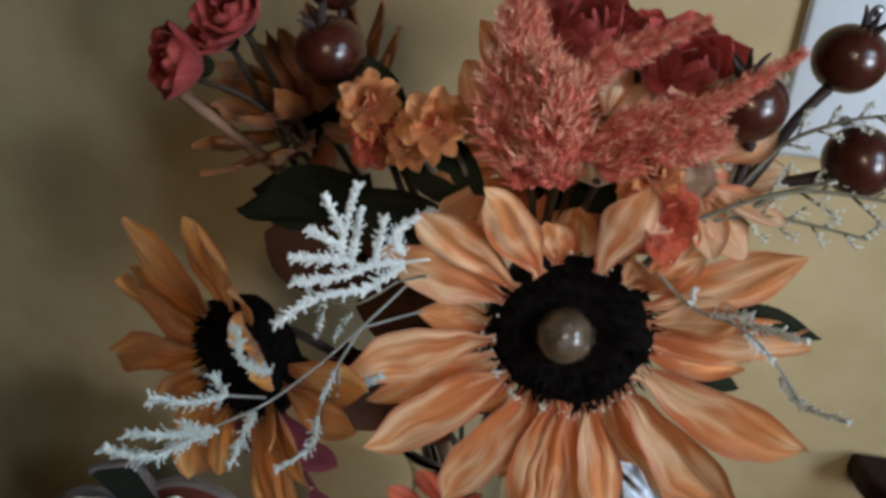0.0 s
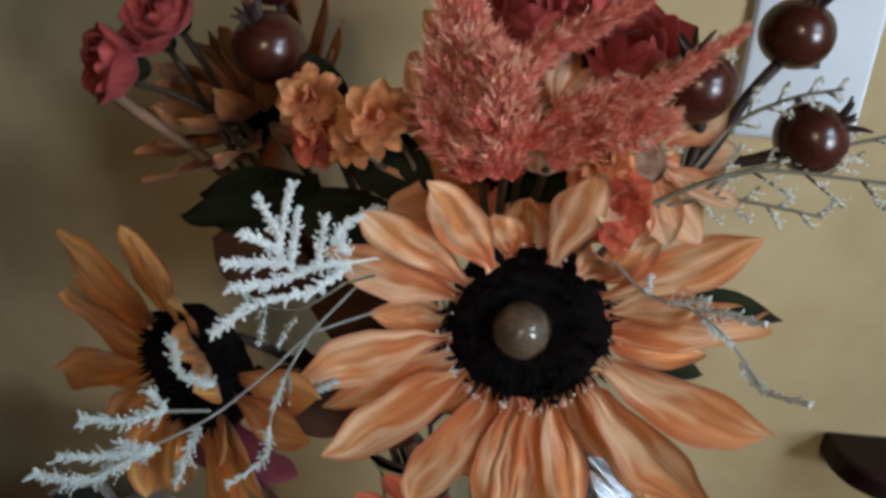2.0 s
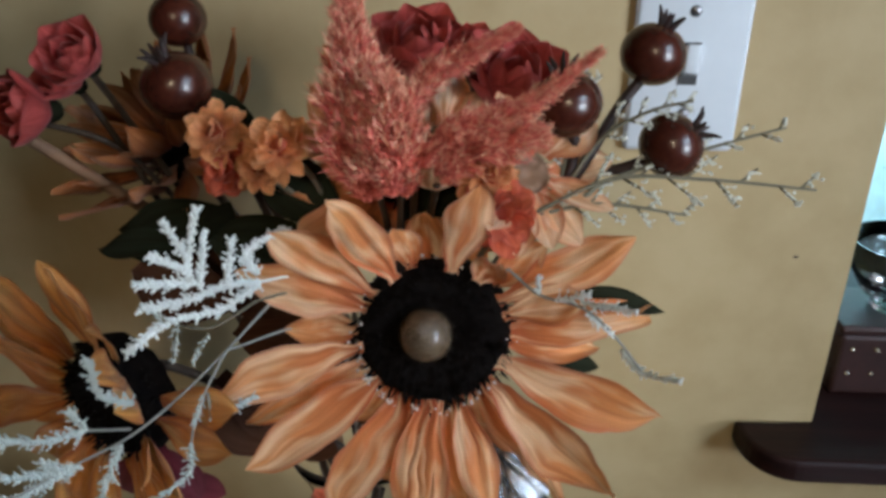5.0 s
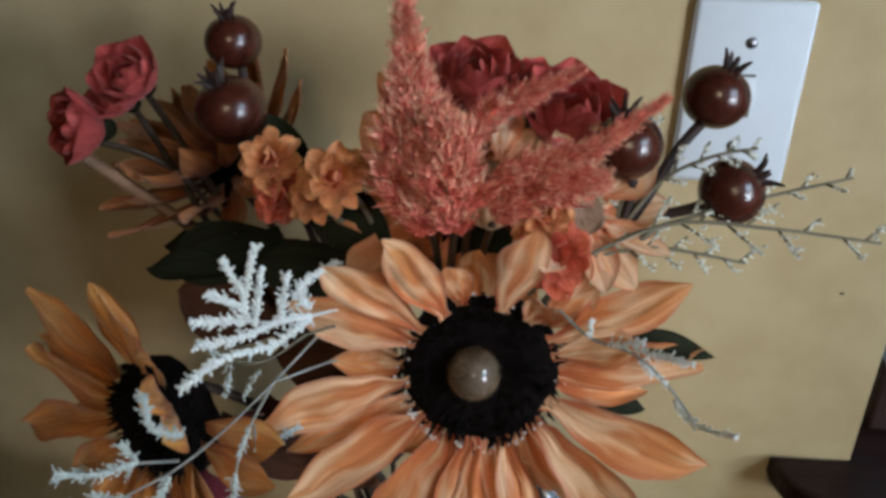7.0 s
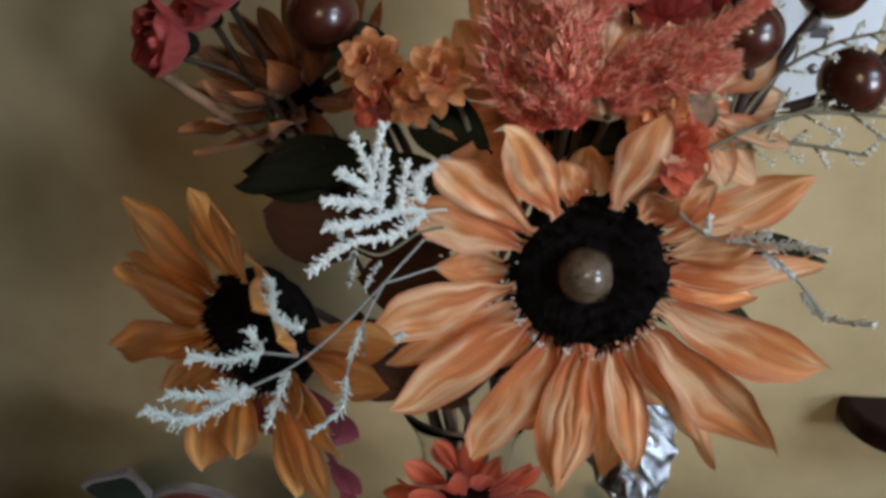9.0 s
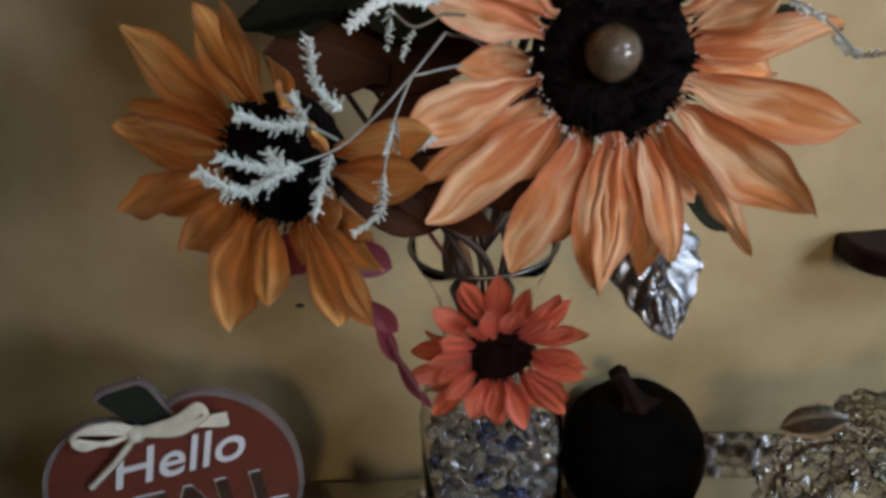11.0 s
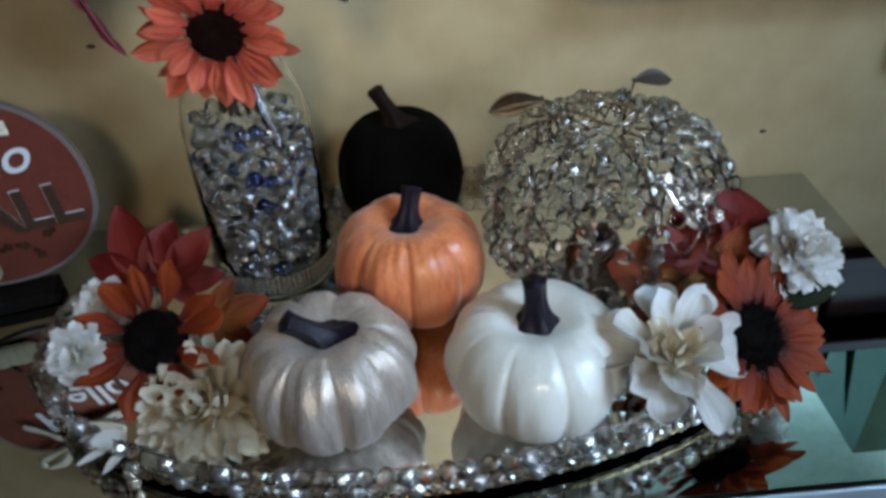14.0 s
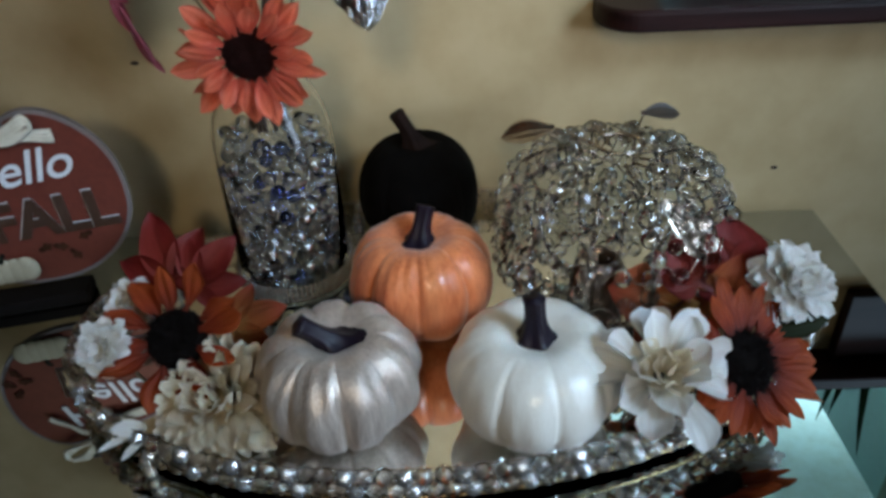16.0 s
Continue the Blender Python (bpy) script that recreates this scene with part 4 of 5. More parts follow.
MAIN_PETALS = [(3, 0.085, 0.019, -0.2, 0.015), (7, 0.092, 0.012, -0.3, -0.01), (29, 0.088, 0.0195, -0.2, 0.02), (17, 0.062, 0.018, 0.3, 0.02), (55, 0.05, 0.0145, 1.0, 0.04), (42, 0.058, 0.017, 0.4, 0.0),
               (76, 0.074, 0.019, 0.35, 0.045), (94, 0.05, 0.018, 0.5, 0.0), (121, 0.076, 0.0185, 0.3, 0.055), (107, 0.052, 0.016, 0.9, 0.02), (143, 0.078, 0.0225, 0.2, 0.035), (158, 0.081, 0.021, 0.15, 0.03),
               (193, 0.089, 0.0215, 0.15, 0.02), (181, 0.06, 0.016, 0.3, 0.0), (210, 0.092, 0.017, 0.0, 0.0), (219, 0.096, 0.0205, 0.05, 0.02), (231, 0.07, 0.016, -0.6, -0.015), (243, 0.096, 0.0225, -0.3, 0.015),
               (253, 0.089, 0.019, -0.5, -0.005), (261, 0.092, 0.02, -0.3, 0.02), (270, 0.094, 0.0195, -0.35, 0.025), (281, 0.092, 0.021, -0.3, 0.01), (290, 0.087, 0.019, -0.35, 0.02), (299, 0.08, 0.018, -0.7, -0.01),
               (308, 0.106, 0.0145, -0.2, 0.005), (319, 0.099, 0.025, -0.1, 0.03), (338, 0.096, 0.0235, -0.15, 0.025), (351, 0.07, 0.016, -0.4, -0.01)]
main = sunflower("sunflower", (0.141, 0.302, 0.399), (0.02, -0.985, 0.16), 0.0315, MAIN_PETALS, PET_MAIN, 1, "large apricot fabric sunflower with a black seed head", knob=0.0112, drops=True,
                 stem=into_vase((0.141, 0.312, 0.394), (0, 1, -0.4), 1))
LEFT_PETALS = [(12, 0.07, 0.0187, 0.1, 0.01), (357, 0.069, 0.0192, 0.0, 0.02), (30, 0.052, 0.0187, 0.9, 0.06), (52, 0.05, 0.0176, 1.1, 0.06), (340, 0.05, 0.0176, 0.9, 0.05),
               (68, 0.052, 0.0154, 0.7, 0.04), (95, 0.068, 0.0159, 0.3, 0.035), (109, 0.064, 0.0154, 0.2, 0.02), (124, 0.06, 0.0165, 0.0, 0.0), (139, 0.076, 0.0220, 0.1, 0.03), (152, 0.068, 0.0187, -0.3, 0.0),
               (164, 0.078, 0.0176, -0.2, 0.01), (174, 0.086, 0.0214, -0.2, 0.01), (185, 0.086, 0.0192, -0.3, 0.0), (195, 0.09, 0.0192, -0.2, 0.015), (204, 0.088, 0.0176, -0.3, 0.0), (221, 0.077, 0.0198, -0.3, 0.01),
               (231, 0.08, 0.0187, -0.5, 0.0), (240, 0.094, 0.0247, -0.5, 0.02), (252, 0.07, 0.0187, -0.7, 0.0), (263, 0.066, 0.0187, -0.6, 0.03), (280, 0.058, 0.0176, -0.6, 0.0), (296, 0.07, 0.0181, -0.3, 0.03),
               (306, 0.074, 0.0181, -0.2, 0.025), (318, 0.06, 0.0176, 0.0, 0.02), (333, 0.055, 0.0176, 0.4, 0.03)]
left = sunflower("sunflower", (0.009, 0.29, 0.369), (-0.38, -0.9, 0.1), 0.0265, LEFT_PETALS, PET_LEFT, 2, "ochre fabric sunflower with curling petals in the vase",
                 stem=into_vase((0.006, 0.3, 0.371), (0.5, 0.8, -0.3), 2))
backf = sunflower("sunflower", (0.0, 0.408, 0.437), (-0.3, -0.45, 0.85), 0.014, ring_of(22, 0.068, 0.015, 22, (0.2, 1.0), (0.0, 0.03)) + ring_of(16, 0.052, 0.014, 23, (0.3, 1.0), (0.05, 0.09), 8), PET_BACK_SHADED, 3,
                  "rust-brown fabric sunflower at the back, shade put into its petal colour", stem=into_vase((0.0, 0.41, 0.43), (0.3, 0.5, -0.6), 3))
sunflower("sunflower", (0.125, 0.362, 0.447), (0.12, -0.62, 0.75), 0.02, ring_of(15, 0.066, 0.026, 33, (0.2, 0.9), (0.0, 0.03)), PET_PEACH, 4,
          "orange fabric sunflower half hidden behind the plumes", stem=into_vase((0.125, 0.37, 0.44), (0, 0.5, -0.7), 4), group="sunflowers")
sunflower("sunflower", (0.176, 0.322, 0.46), (0.25, -0.8, 0.5), 0.01, ring_of(13, 0.034, 0.016, 35, (0.1, 0.8), (0.0, 0.03)), PET_STRIPE, 5,
          "small striped orange fabric flower beside the twigs", seed_mat=TANSTEM, stem=into_vase((0.174, 0.327, 0.453), (-0.3, 0.5, -0.7), 5), group="sunflowers")
sunflower("sunflower", (0.14, 0.33, 0.468), (0.25, -0.7, 0.66), 0.009, ring_of(10, 0.034, 0.016, 36, (0.1, 0.7), (0.0, 0.03)), PET_STRIPE, 14,
          "half-open striped peach fabric flower behind the plumes", seed_mat=TANSTEM, stem=into_vase((0.138, 0.336, 0.46), (-0.1, 0.5, -0.8), 12), group="sunflowers")
# leaves on the sunflower stems
for host, mat, base, along, face, L, W, sd in ((main, GREENLEAF_SHADED, (0.19, 0.318, 0.408), (1, -0.1, 0.02), (0, -0.6, 0.8), 0.05, 0.012, 1), (main, GREENLEAF_SHADED, (0.185, 0.315, 0.378), (1, 0, -0.06), (0, -0.7, 0.7), 0.03, 0.01, 2),
                                               (main, GREENLEAF_SHADED, (0.17, 0.318, 0.35), (0.7, 0, -0.8), (0, -0.9, 0.4), 0.06, 0.016, 3), (main, BROWNLEAF, (0.062, 0.315, 0.331), (1, 0.0, -0.28), (0, -0.7, 0.7), 0.036, 0.015, 4),
                                               (left, BROWNLEAF, (0.02, 0.315, 0.35), (1, 0.0, -0.5), (0, -0.8, 0.6), 0.06, 0.028, 5), (left, BROWNLEAF, (0.04, 0.32, 0.36), (0.7, -0.1, -0.6), (0, -0.8, 0.5), 0.05, 0.026, 6),
                                               (left, GREENLEAF_SHADED, (0.03, 0.33, 0.42), (-1, 0.1, 0.05), (0, -0.5, 0.8), 0.05, 0.018, 7), (backf, GREENLEAF_SHADED, (0.03, 0.38, 0.41), (-1, -0.1, 0.1), (0, -0.6, 0.8), 0.06, 0.024, 8),
                                               (backf, GREENLEAF_SHADED, (0.06, 0.36, 0.45), (-0.4, -0.2, 0.5), (0, -0.9, 0.4), 0.05, 0.026, 9), (backf, GREENLEAF_SHADED, (0.045, 0.35, 0.43), (-0.8, -0.2, -0.2), (0.1, -0.9, 0.4), 0.06, 0.03, 10),
                                               (main, GREENLEAF_SHADED, (0.1, 0.34, 0.41), (-0.9, -0.1, 0.2), (0, -0.9, 0.4), 0.07, 0.03, 11), (main, GREENLEAF_SHADED, (0.1, 0.335, 0.43), (-0.6, 0, 0.5), (0, -0.9, 0.4), 0.05, 0.028, 12),
                                               (main, BROWNLEAF, (0.1, 0.34, 0.37), (-1, 0.05, -0.1), (0, -0.9, 0.2), 0.07, 0.036, 13), (main, BROWNLEAF, (0.12, 0.345, 0.35), (-0.5, 0.0, -0.5), (0, -0.9, 0.3), 0.05, 0.03, 14),
                                               (main, GREENLEAF_SHADED, (0.125, 0.33, 0.44), (0.7, -0.05, 0.4), (0, -0.8, 0.5), 0.06, 0.03, 15), (main, GREENLEAF_SHADED, (0.15, 0.335, 0.43), (0.8, -0.05, 0.3), (0, -0.8, 0.5), 0.05, 0.024, 16),
                                               (main, BROWNLEAF, (0.1, 0.345, 0.395), (-0.7, 0.05, 0.1), (0, -0.9, 0.3), 0.09, 0.05, 17),                                                (left, BROWNLEAF, (0.05, 0.335, 0.39), (-0.9, 0.0, 0.2), (0, -0.9, 0.3), 0.06, 0.035, 19)):
    leaf_part("leaf", host, mat, base, along, face, L, W, sd, "dark leaf", curl=-0.5, cup=0.2, wave=0.02, crease=0.03)


def rose(c, n, R, mat, seed, label, stem, group="red roses", category="rose", rings=((5, 1.0, 0.9), (5, 0.85, 0.6), (4, 0.62, 0.3), (3, 0.4, 0.12)), stem_mat=None, name="rose"):
    rng = random.Random(seed)
    r, u, n = basis(n)
    c = Vector(c)
    ob = thing(name, c, label, category, group)
    for cnt, size, openn in rings:
        for k in range(cnt):
            a = 2 * math.pi * (k + rng.uniform(-0.2, 0.2)) / cnt + size * 5
            d = r * math.cos(a) + u * math.sin(a)
            start = c - n * R * 0.75 + d * R * 0.12
            bm = bmesh.new()
            blade(bm, start, d * (0.55 + openn) + n * 0.75, n - d * 0.6, R * (1.25 + 0.35 * size), R * 1.5 * size, 1.7 - openn * 0.9, 0.45, 0.02, 0.0, 10, 10, 0.22, 0.66, rng)
            part("petal", bm, mat, ob)
    bm = bmesh.new()
    ball(bm, c - n * R * 0.72, R * 0.35, 2, (1, 1, 1))
    part("calyx", bm, GREENLEAF_SHADED, ob, "dark green calyx")
    if stem:
        stem_part(ob, stem, 0.0017, stem_mat or BRONZE)
    return ob


rose((-0.024, 0.362, 0.498), (-0.15, -0.75, 0.55), 0.0155, PET_ROSE, 1, "crimson fabric rose on a thin stem", into_vase((-0.021, 0.37, 0.488), (0.3, 0.3, -0.8), 6))
rose((-0.05, 0.358, 0.474), (-0.6, -0.7, 0.2), 0.0165, PET_ROSE, 2, "dark crimson fabric rose seen from the side", [(-0.045, 0.366, 0.465), (-0.02, 0.372, 0.455), (0.0, 0.38, 0.43), (0.06, 0.382, 0.35), MOUTH + Vector((-0.02, 0, 0))], stem_mat=BRONZE)
rose((-0.036, 0.37, 0.487), (-0.3, -0.6, 0.5), 0.013, PET_ROSE, 3, "small crimson fabric rosebud between two roses", into_vase((-0.033, 0.376, 0.48), (0.3, 0.3, -0.8), 7))
rose((0.13, 0.357, 0.505), (0.0, -0.5, 0.85), 0.019, PET_ROSE, 4, "open crimson fabric rose above the plumes", into_vase((0.13, 0.362, 0.492), (0, 0.3, -0.9), 8))
rose((0.171, 0.345, 0.494), (0.2, -0.55, 0.8), 0.021, PET_ROSE, 5, "crimson fabric rose among the plumes", into_vase((0.17, 0.35, 0.48), (0, 0.3, -0.9), 9))
rose((0.152, 0.352, 0.503), (0.1, -0.5, 0.85), 0.013, PET_ROSE, 6, "small crimson fabric rosebud", into_vase((0.152, 0.357, 0.492), (0, 0.3, -0.9), 10))
# the flat tan stem that leans out to the left
bm = bmesh.new()
tube(bm, curve_pts([(-0.062, 0.372, 0.458), (-0.03, 0.374, 0.435), (0.01, 0.377, 0.405), (0.05, 0.38, 0.365), (0.078, 0.383, 0.28), (0.085, 0.385, 0.2)]), 0.0032, 0.003, 8)
solid("flower_stem", bm, TANSTEM, "bare tan plastic flower stem leaning from the vase", "stem")


def small_bloom(c, n, R, mat, seed, label, count=26, name="small_flower", category="flower", group="peach filler flowers", stem=None, ruff=0.08, core=0.5, w=0.75):
    """A ball-like bloom of many ruffled petals."""
    rng = random.Random(seed)
    r, u, n = basis(n)
    c = Vector(c)
    ob = thing(name, c, label, category, group)
    for k in range(count):
        q = math.sqrt((k + 0.5) / count)
        a = k * 2.39996 + rng.uniform(-0.2, 0.2)
        th = q * 1.75
        d = (r * math.cos(a) + u * math.sin(a)) * math.sin(th) + n * math.cos(th)
        start = c - n * R * 0.35 + d * R * 0.15
        bm = bmesh.new()
        blade(bm, start, d, n + d * 0.2, R * (0.75 + 0.35 * q) * rng.uniform(0.85, 1.12), R * w * rng.uniform(0.8, 1.15), rng.uniform(-0.5, 0.5) + (0.3 - q * 0.5), 0.3, ruff, 0.03, 6, 6, 0.35, 0.68, rng)
        part("petal", bm, mat, ob)
    bm = bmesh.new()
    ball(bm, c - n * R * 0.3, R * 0.42, 2)
    part("calyx", bm, mat, ob)
    if stem:
        stem_part(ob, stem, 0.0013, TWIG)
    return ob


small_bloom((0.05, 0.322, 0.476), (-0.1, -0.8, 0.5), 0.0115, PET_PEACH, 1, "small peach fabric filler flower", stem=[(0.051, 0.33, 0.47), (0.075, 0.342, 0.44), (0.09, 0.37, 0.36), MOUTH])
small_bloom((0.079, 0.312, 0.474), (0.0, -0.8, 0.5), 0.012, PET_PEACH, 2, "small peach fabric filler flower", stem=[(0.08, 0.32, 0.468), (0.09, 0.34, 0.44), (0.095, 0.37, 0.36), MOUTH])
small_bloom((0.053, 0.322, 0.46), (-0.1, -0.8, 0.3), 0.011, PET_RED, 3, "small coral fabric filler flower", stem=[(0.055, 0.33, 0.454), (0.078, 0.345, 0.43), (0.092, 0.37, 0.36), MOUTH])
small_bloom((0.068, 0.318, 0.462), (0.0, -0.8, 0.3), 0.009, PET_PEACH, 6, "small peach fabric filler flower", stem=[(0.069, 0.326, 0.456), (0.082, 0.345, 0.43), (0.092, 0.37, 0.36), MOUTH])
small_bloom((0.167, 0.299, 0.452), (0.2, -0.85, 0.4), 0.014, PET_RED, 4, "salmon fabric filler flower by the sunflower", stem=[(0.166, 0.306, 0.446), (0.15, 0.335, 0.4), MOUTH])
small_bloom((0.163, 0.306, 0.466), (0.2, -0.7, 0.6), 0.011, PET_PEACH, 5, "small peach fabric filler flower", stem=[(0.163, 0.312, 0.46), (0.15, 0.335, 0.41), MOUTH])


# ---- feathery plumes ----
def plume(name, pts, spread, count, seed, label, stem, taper=0.0):
    rng = random.Random(seed)
    noise.seed_set(seed + 40)
    ob = thing(name, pts[0], label, "plume", "red celosia plumes")
    line = curve_pts(pts, 10)
    bm, bt = bmesh.new(), bmesh.new()
    for k in range(count):
        u = rng.random() ** 0.85
        i = min(int(u * (len(line) - 1)), len(line) - 2)
        p = line[i].lerp(line[i + 1], rng.random())
        ax = (line[i + 1] - line[i]).normalized()
        side = noise.random_unit_vector()
        side = (side - ax * side.dot(ax)).normalized()
        s = spread * (math.sin(math.pi * min(u * 0.86 + 0.14, 1.0)) ** 0.7 + 0.08) * (1 - taper * u ** 1.2)
        base = p + side * s * rng.uniform(0.0, 0.6)
        d = (side * rng.uniform(0.15, 0.75) + ax * rng.uniform(0.7, 1.4) + Vector((0, -0.12, 0)) + noise.random_unit_vector() * 0.15).normalized()
        L = s * rng.uniform(0.5, 1.15) + 0.003
        cross = d.cross(noise.random_unit_vector()).normalized()
        for q in range(8):
            w = L * (0.042 - 0.003 * q)
            b0 = base + d * L * q * 0.12
            for sg in (-1, 1):
                e = (d * 1.0 + cross * sg * 0.6 + noise.random_unit_vector() * 0.35).normalized()
                o = e.cross(noise.random_unit_vector()).normalized() * w
                target = bt if (q >= 5 and rng.random() < 0.5) else bm
                a, b, c = target.verts.new(b0 + o), target.verts.new(b0 - o), target.verts.new(b0 + e * L * 0.34)
                target.faces.new((a, b, c))
    tagged(part("plume", bm, PLUME, ob, "brick-red feathery tufts", smooth=False), kind="stuff")
    tagged(part("plume_edge", bt, PLUMETIP, ob, "golden feathery tips", smooth=False), kind="stuff")
    stem_part(ob, stem, 0.0016, BRONZE)


plume("celosia_plume", [(0.118, 0.312, 0.452), (0.111, 0.316, 0.475), (0.108, 0.324, 0.504), (0.103, 0.336, 0.543)], 0.018, 1800, 1, "tall brick-red feathery celosia plume", [(0.118, 0.313, 0.455), (0.118, 0.34, 0.4), MOUTH], 0.72)
plume("celosia_plume", [(0.128, 0.304, 0.456), (0.125, 0.304, 0.474), (0.121, 0.31, 0.497)], 0.013, 900, 2, "brick-red feathery celosia plume", [(0.128, 0.305, 0.458), (0.12, 0.335, 0.4), MOUTH])
plume("celosia_plume", [(0.134, 0.3, 0.471), (0.152, 0.299, 0.484), (0.172, 0.298, 0.492), (0.198, 0.3, 0.512)], 0.0082, 800, 3, "arching coral-red celosia plume", [(0.134, 0.301, 0.473), (0.125, 0.335, 0.4), MOUTH], 0.6)
plume("celosia_plume", [(0.127, 0.312, 0.484), (0.138, 0.315, 0.499), (0.152, 0.315, 0.508), (0.17, 0.315, 0.518)], 0.0068, 520, 6, "slender coral-red celosia plume in front of the roses", [(0.127, 0.313, 0.486), (0.122, 0.335, 0.41), MOUTH], 0.6)
plume("celosia_plume", [(0.142, 0.3, 0.466), (0.16, 0.297, 0.478), (0.18, 0.296, 0.484)], 0.0078, 420, 4, "short coral celosia plume", [(0.142, 0.301, 0.462), (0.128, 0.335, 0.4), MOUTH])


# ---- berries on dark stems ----
def berry(c, R, crown_dir, stem, seed, label):
    rng = random.Random(seed)
    c = Vector(c)
    ob = thing("berry", c, label, "berry", "pomegranate berries")
    r, u, n = basis(crown_dir, (0, 1, 0.1))
    bm = bmesh.new()
    prof = []
    for i in range(17):
        ph = math.pi * i / 16
        prof.append((R * math.sin(ph), R * 0.93 * math.cos(ph) - 0.1 * R * math.exp(-(ph / 0.25) ** 2)))
    lathe(bm, prof, c, n, 28)
    fruit = part("fruit", bm, POD, ob)
    for k in range(6):
        a = k * math.pi / 3 + rng.uniform(-0.2, 0.2)
        d = r * math.cos(a) + u * math.sin(a)
        bm = bmesh.new()
        b = c + n * R * 0.82 + d * R * 0.16
        e = b + (n * rng.uniform(0.35, 0.55) + d * rng.uniform(0.12, 0.5)) * R
        tube(bm, curve_pts([b, b.lerp(e, 0.5) + n * R * 0.06, e], 4), R * 0.12, R * 0.025, 5)
        part("sepal", bm, PODSTEM, ob)
    pts = [c - n * R * 0.9] + [Vector(p) for p in stem]
    bm = bmesh.new()
    tube(bm, curve_pts(pts), 0.0023, 0.0021, 7)
    part("stem", bm, PODSTEM, ob)


J = (0.192, 0.322, 0.452)
berry((0.017, 0.384, 0.511), 0.0132, (-0.2, -0.1, 1), [(0.024, 0.384, 0.482), (0.05, 0.38, 0.42), (0.08, 0.385, 0.33), MOUTH], 1, "round red-brown berry with a dark crown")
berry((0.025, 0.353, 0.487), 0.0157, (-0.3, -0.3, 0.9), [(0.036, 0.362, 0.462), (0.06, 0.37, 0.42), (0.085, 0.385, 0.33), MOUTH], 2, "glossy red-brown berry with a dark crown")
berry((0.226, 0.342, 0.505), 0.0132, (0.35, 0.05, 0.9), [(0.212, 0.336, 0.482), J, (0.15, 0.345, 0.38), MOUTH], 3, "round red-brown berry high on a twig")
berry((0.233, 0.323, 0.473), 0.0132, (0.75, -0.1, 0.55), [(0.213, 0.325, 0.462), (0.2, 0.324, 0.46), J], 4, "red-brown berry with a star-shaped crown")
berry((0.191, 0.322, 0.489), 0.0138, (-0.25, -0.1, 0.95), [(0.196, 0.324, 0.47), J], 5, "red-brown berry half hidden by a plume")


# ---- frosted cedar sprigs and pale twigs ----
def blob_cloud(name, blobs, material, parent, label):
    """Many small rounded grains in one mesh."""
    tmp = bmesh.new()
    bmesh.ops.create_icosphere(tmp, subdivisions=1, radius=1.0)
    tv = np.array([v.co[:] for v in tmp.verts])
    tf = np.array([[v.index for v in f.verts] for f in tmp.faces])
    tmp.free()
    base = np.array((parent.parent or parent).location)
    cs = np.array([p[:] for p, _ in blobs]) - base
    rs = np.array([r for _, r in blobs])
    verts = (cs[:, None, :] + tv[None] * rs[:, None, None]).reshape(-1, 3)
    faces = (tf[None] + (np.arange(len(blobs)) * len(tv))[:, None, None]).reshape(-1, 3)
    me = bpy.data.meshes.new(name)
    me.from_pydata(verts.tolist(), [], faces.tolist())
    me.materials.append(material)
    me.polygons.foreach_set("use_smooth", [True] * len(me.polygons))
    ob = new(name, me)
    ob.parent = parent
    return tagged(ob, label)


def frosted(name, pts, seed, label, spread, twigs, face, blob=0.0013, lo=0.15, hi=1.0, mat=None, stem_r=0.0009, category="sprig", group="frosted sprigs", density=1.0, stems=None, len0=0.7):
    """A flat spray of side shoots, crusted with small frost blobs."""
    rng = random.Random(seed)
    ob = thing(name, pts[0], label, category, group)
    line = curve_pts(pts, 10)
    bs, blobs = bmesh.new(), []
    tube(bs, line, stem_r * 1.3, stem_r * 0.7, 5)
    f = Vector(face).normalized()

    def crust(a, b, r):
        L = (b - a).length
        for i in range(max(2, int(L / (r * 0.2) * density))):
            p = a.lerp(b, rng.random()) + noise.random_unit_vector() * r * rng.uniform(0.2, 0.95)
            blobs.append((p, r * rng.uniform(0.5, 1.0)))

    for k in range(twigs):
        u = lo + (hi - lo) * (k + 0.5) / twigs
        i = min(int(u * (len(line) - 1)), len(line) - 2)
        p = line[i]
        ax = (line[i + 1] - line[i]).normalized()
        side = ax.cross(f).normalized() * (1 if k % 2 else -1)
        d = (ax * rng.uniform(0.7, 1.1) + side * rng.uniform(0.7, 1.0) + f * rng.uniform(-0.15, 0.25)).normalized()
        L = spread * (1 - len0 * abs(u - 0.35)) * rng.uniform(0.65, 1.1)
        e = p + d * L
        tube(bs, [p, p.lerp(e, 0.5), e], stem_r * 0.8, stem_r * 0.5, 4)
        crust(p.lerp(e, 0.25), e, blob)
        for q in range(3):
            v = 0.35 + 0.2 * q + rng.uniform(-0.05, 0.05)
            sub = (d * 0.8 + side * (0.8 if q % 2 else -0.8) + ax * 0.4).normalized()
            s0 = p.lerp(e, v)
            s1 = s0 + sub * L * 0.32 * rng.uniform(0.7, 1.2)
            crust(s0, s1, blob * 0.92)
    tagged(part("twig", bs, TWIG if mat else FROST, ob, "thin twig"), kind="stuff")
    tagged(blob_cloud("frost", blobs, mat or FROST, ob, "white frosted needles"), kind="stuff")
    if stems:
        stem_part(ob, stems, 0.0011, TWIG, "stem")


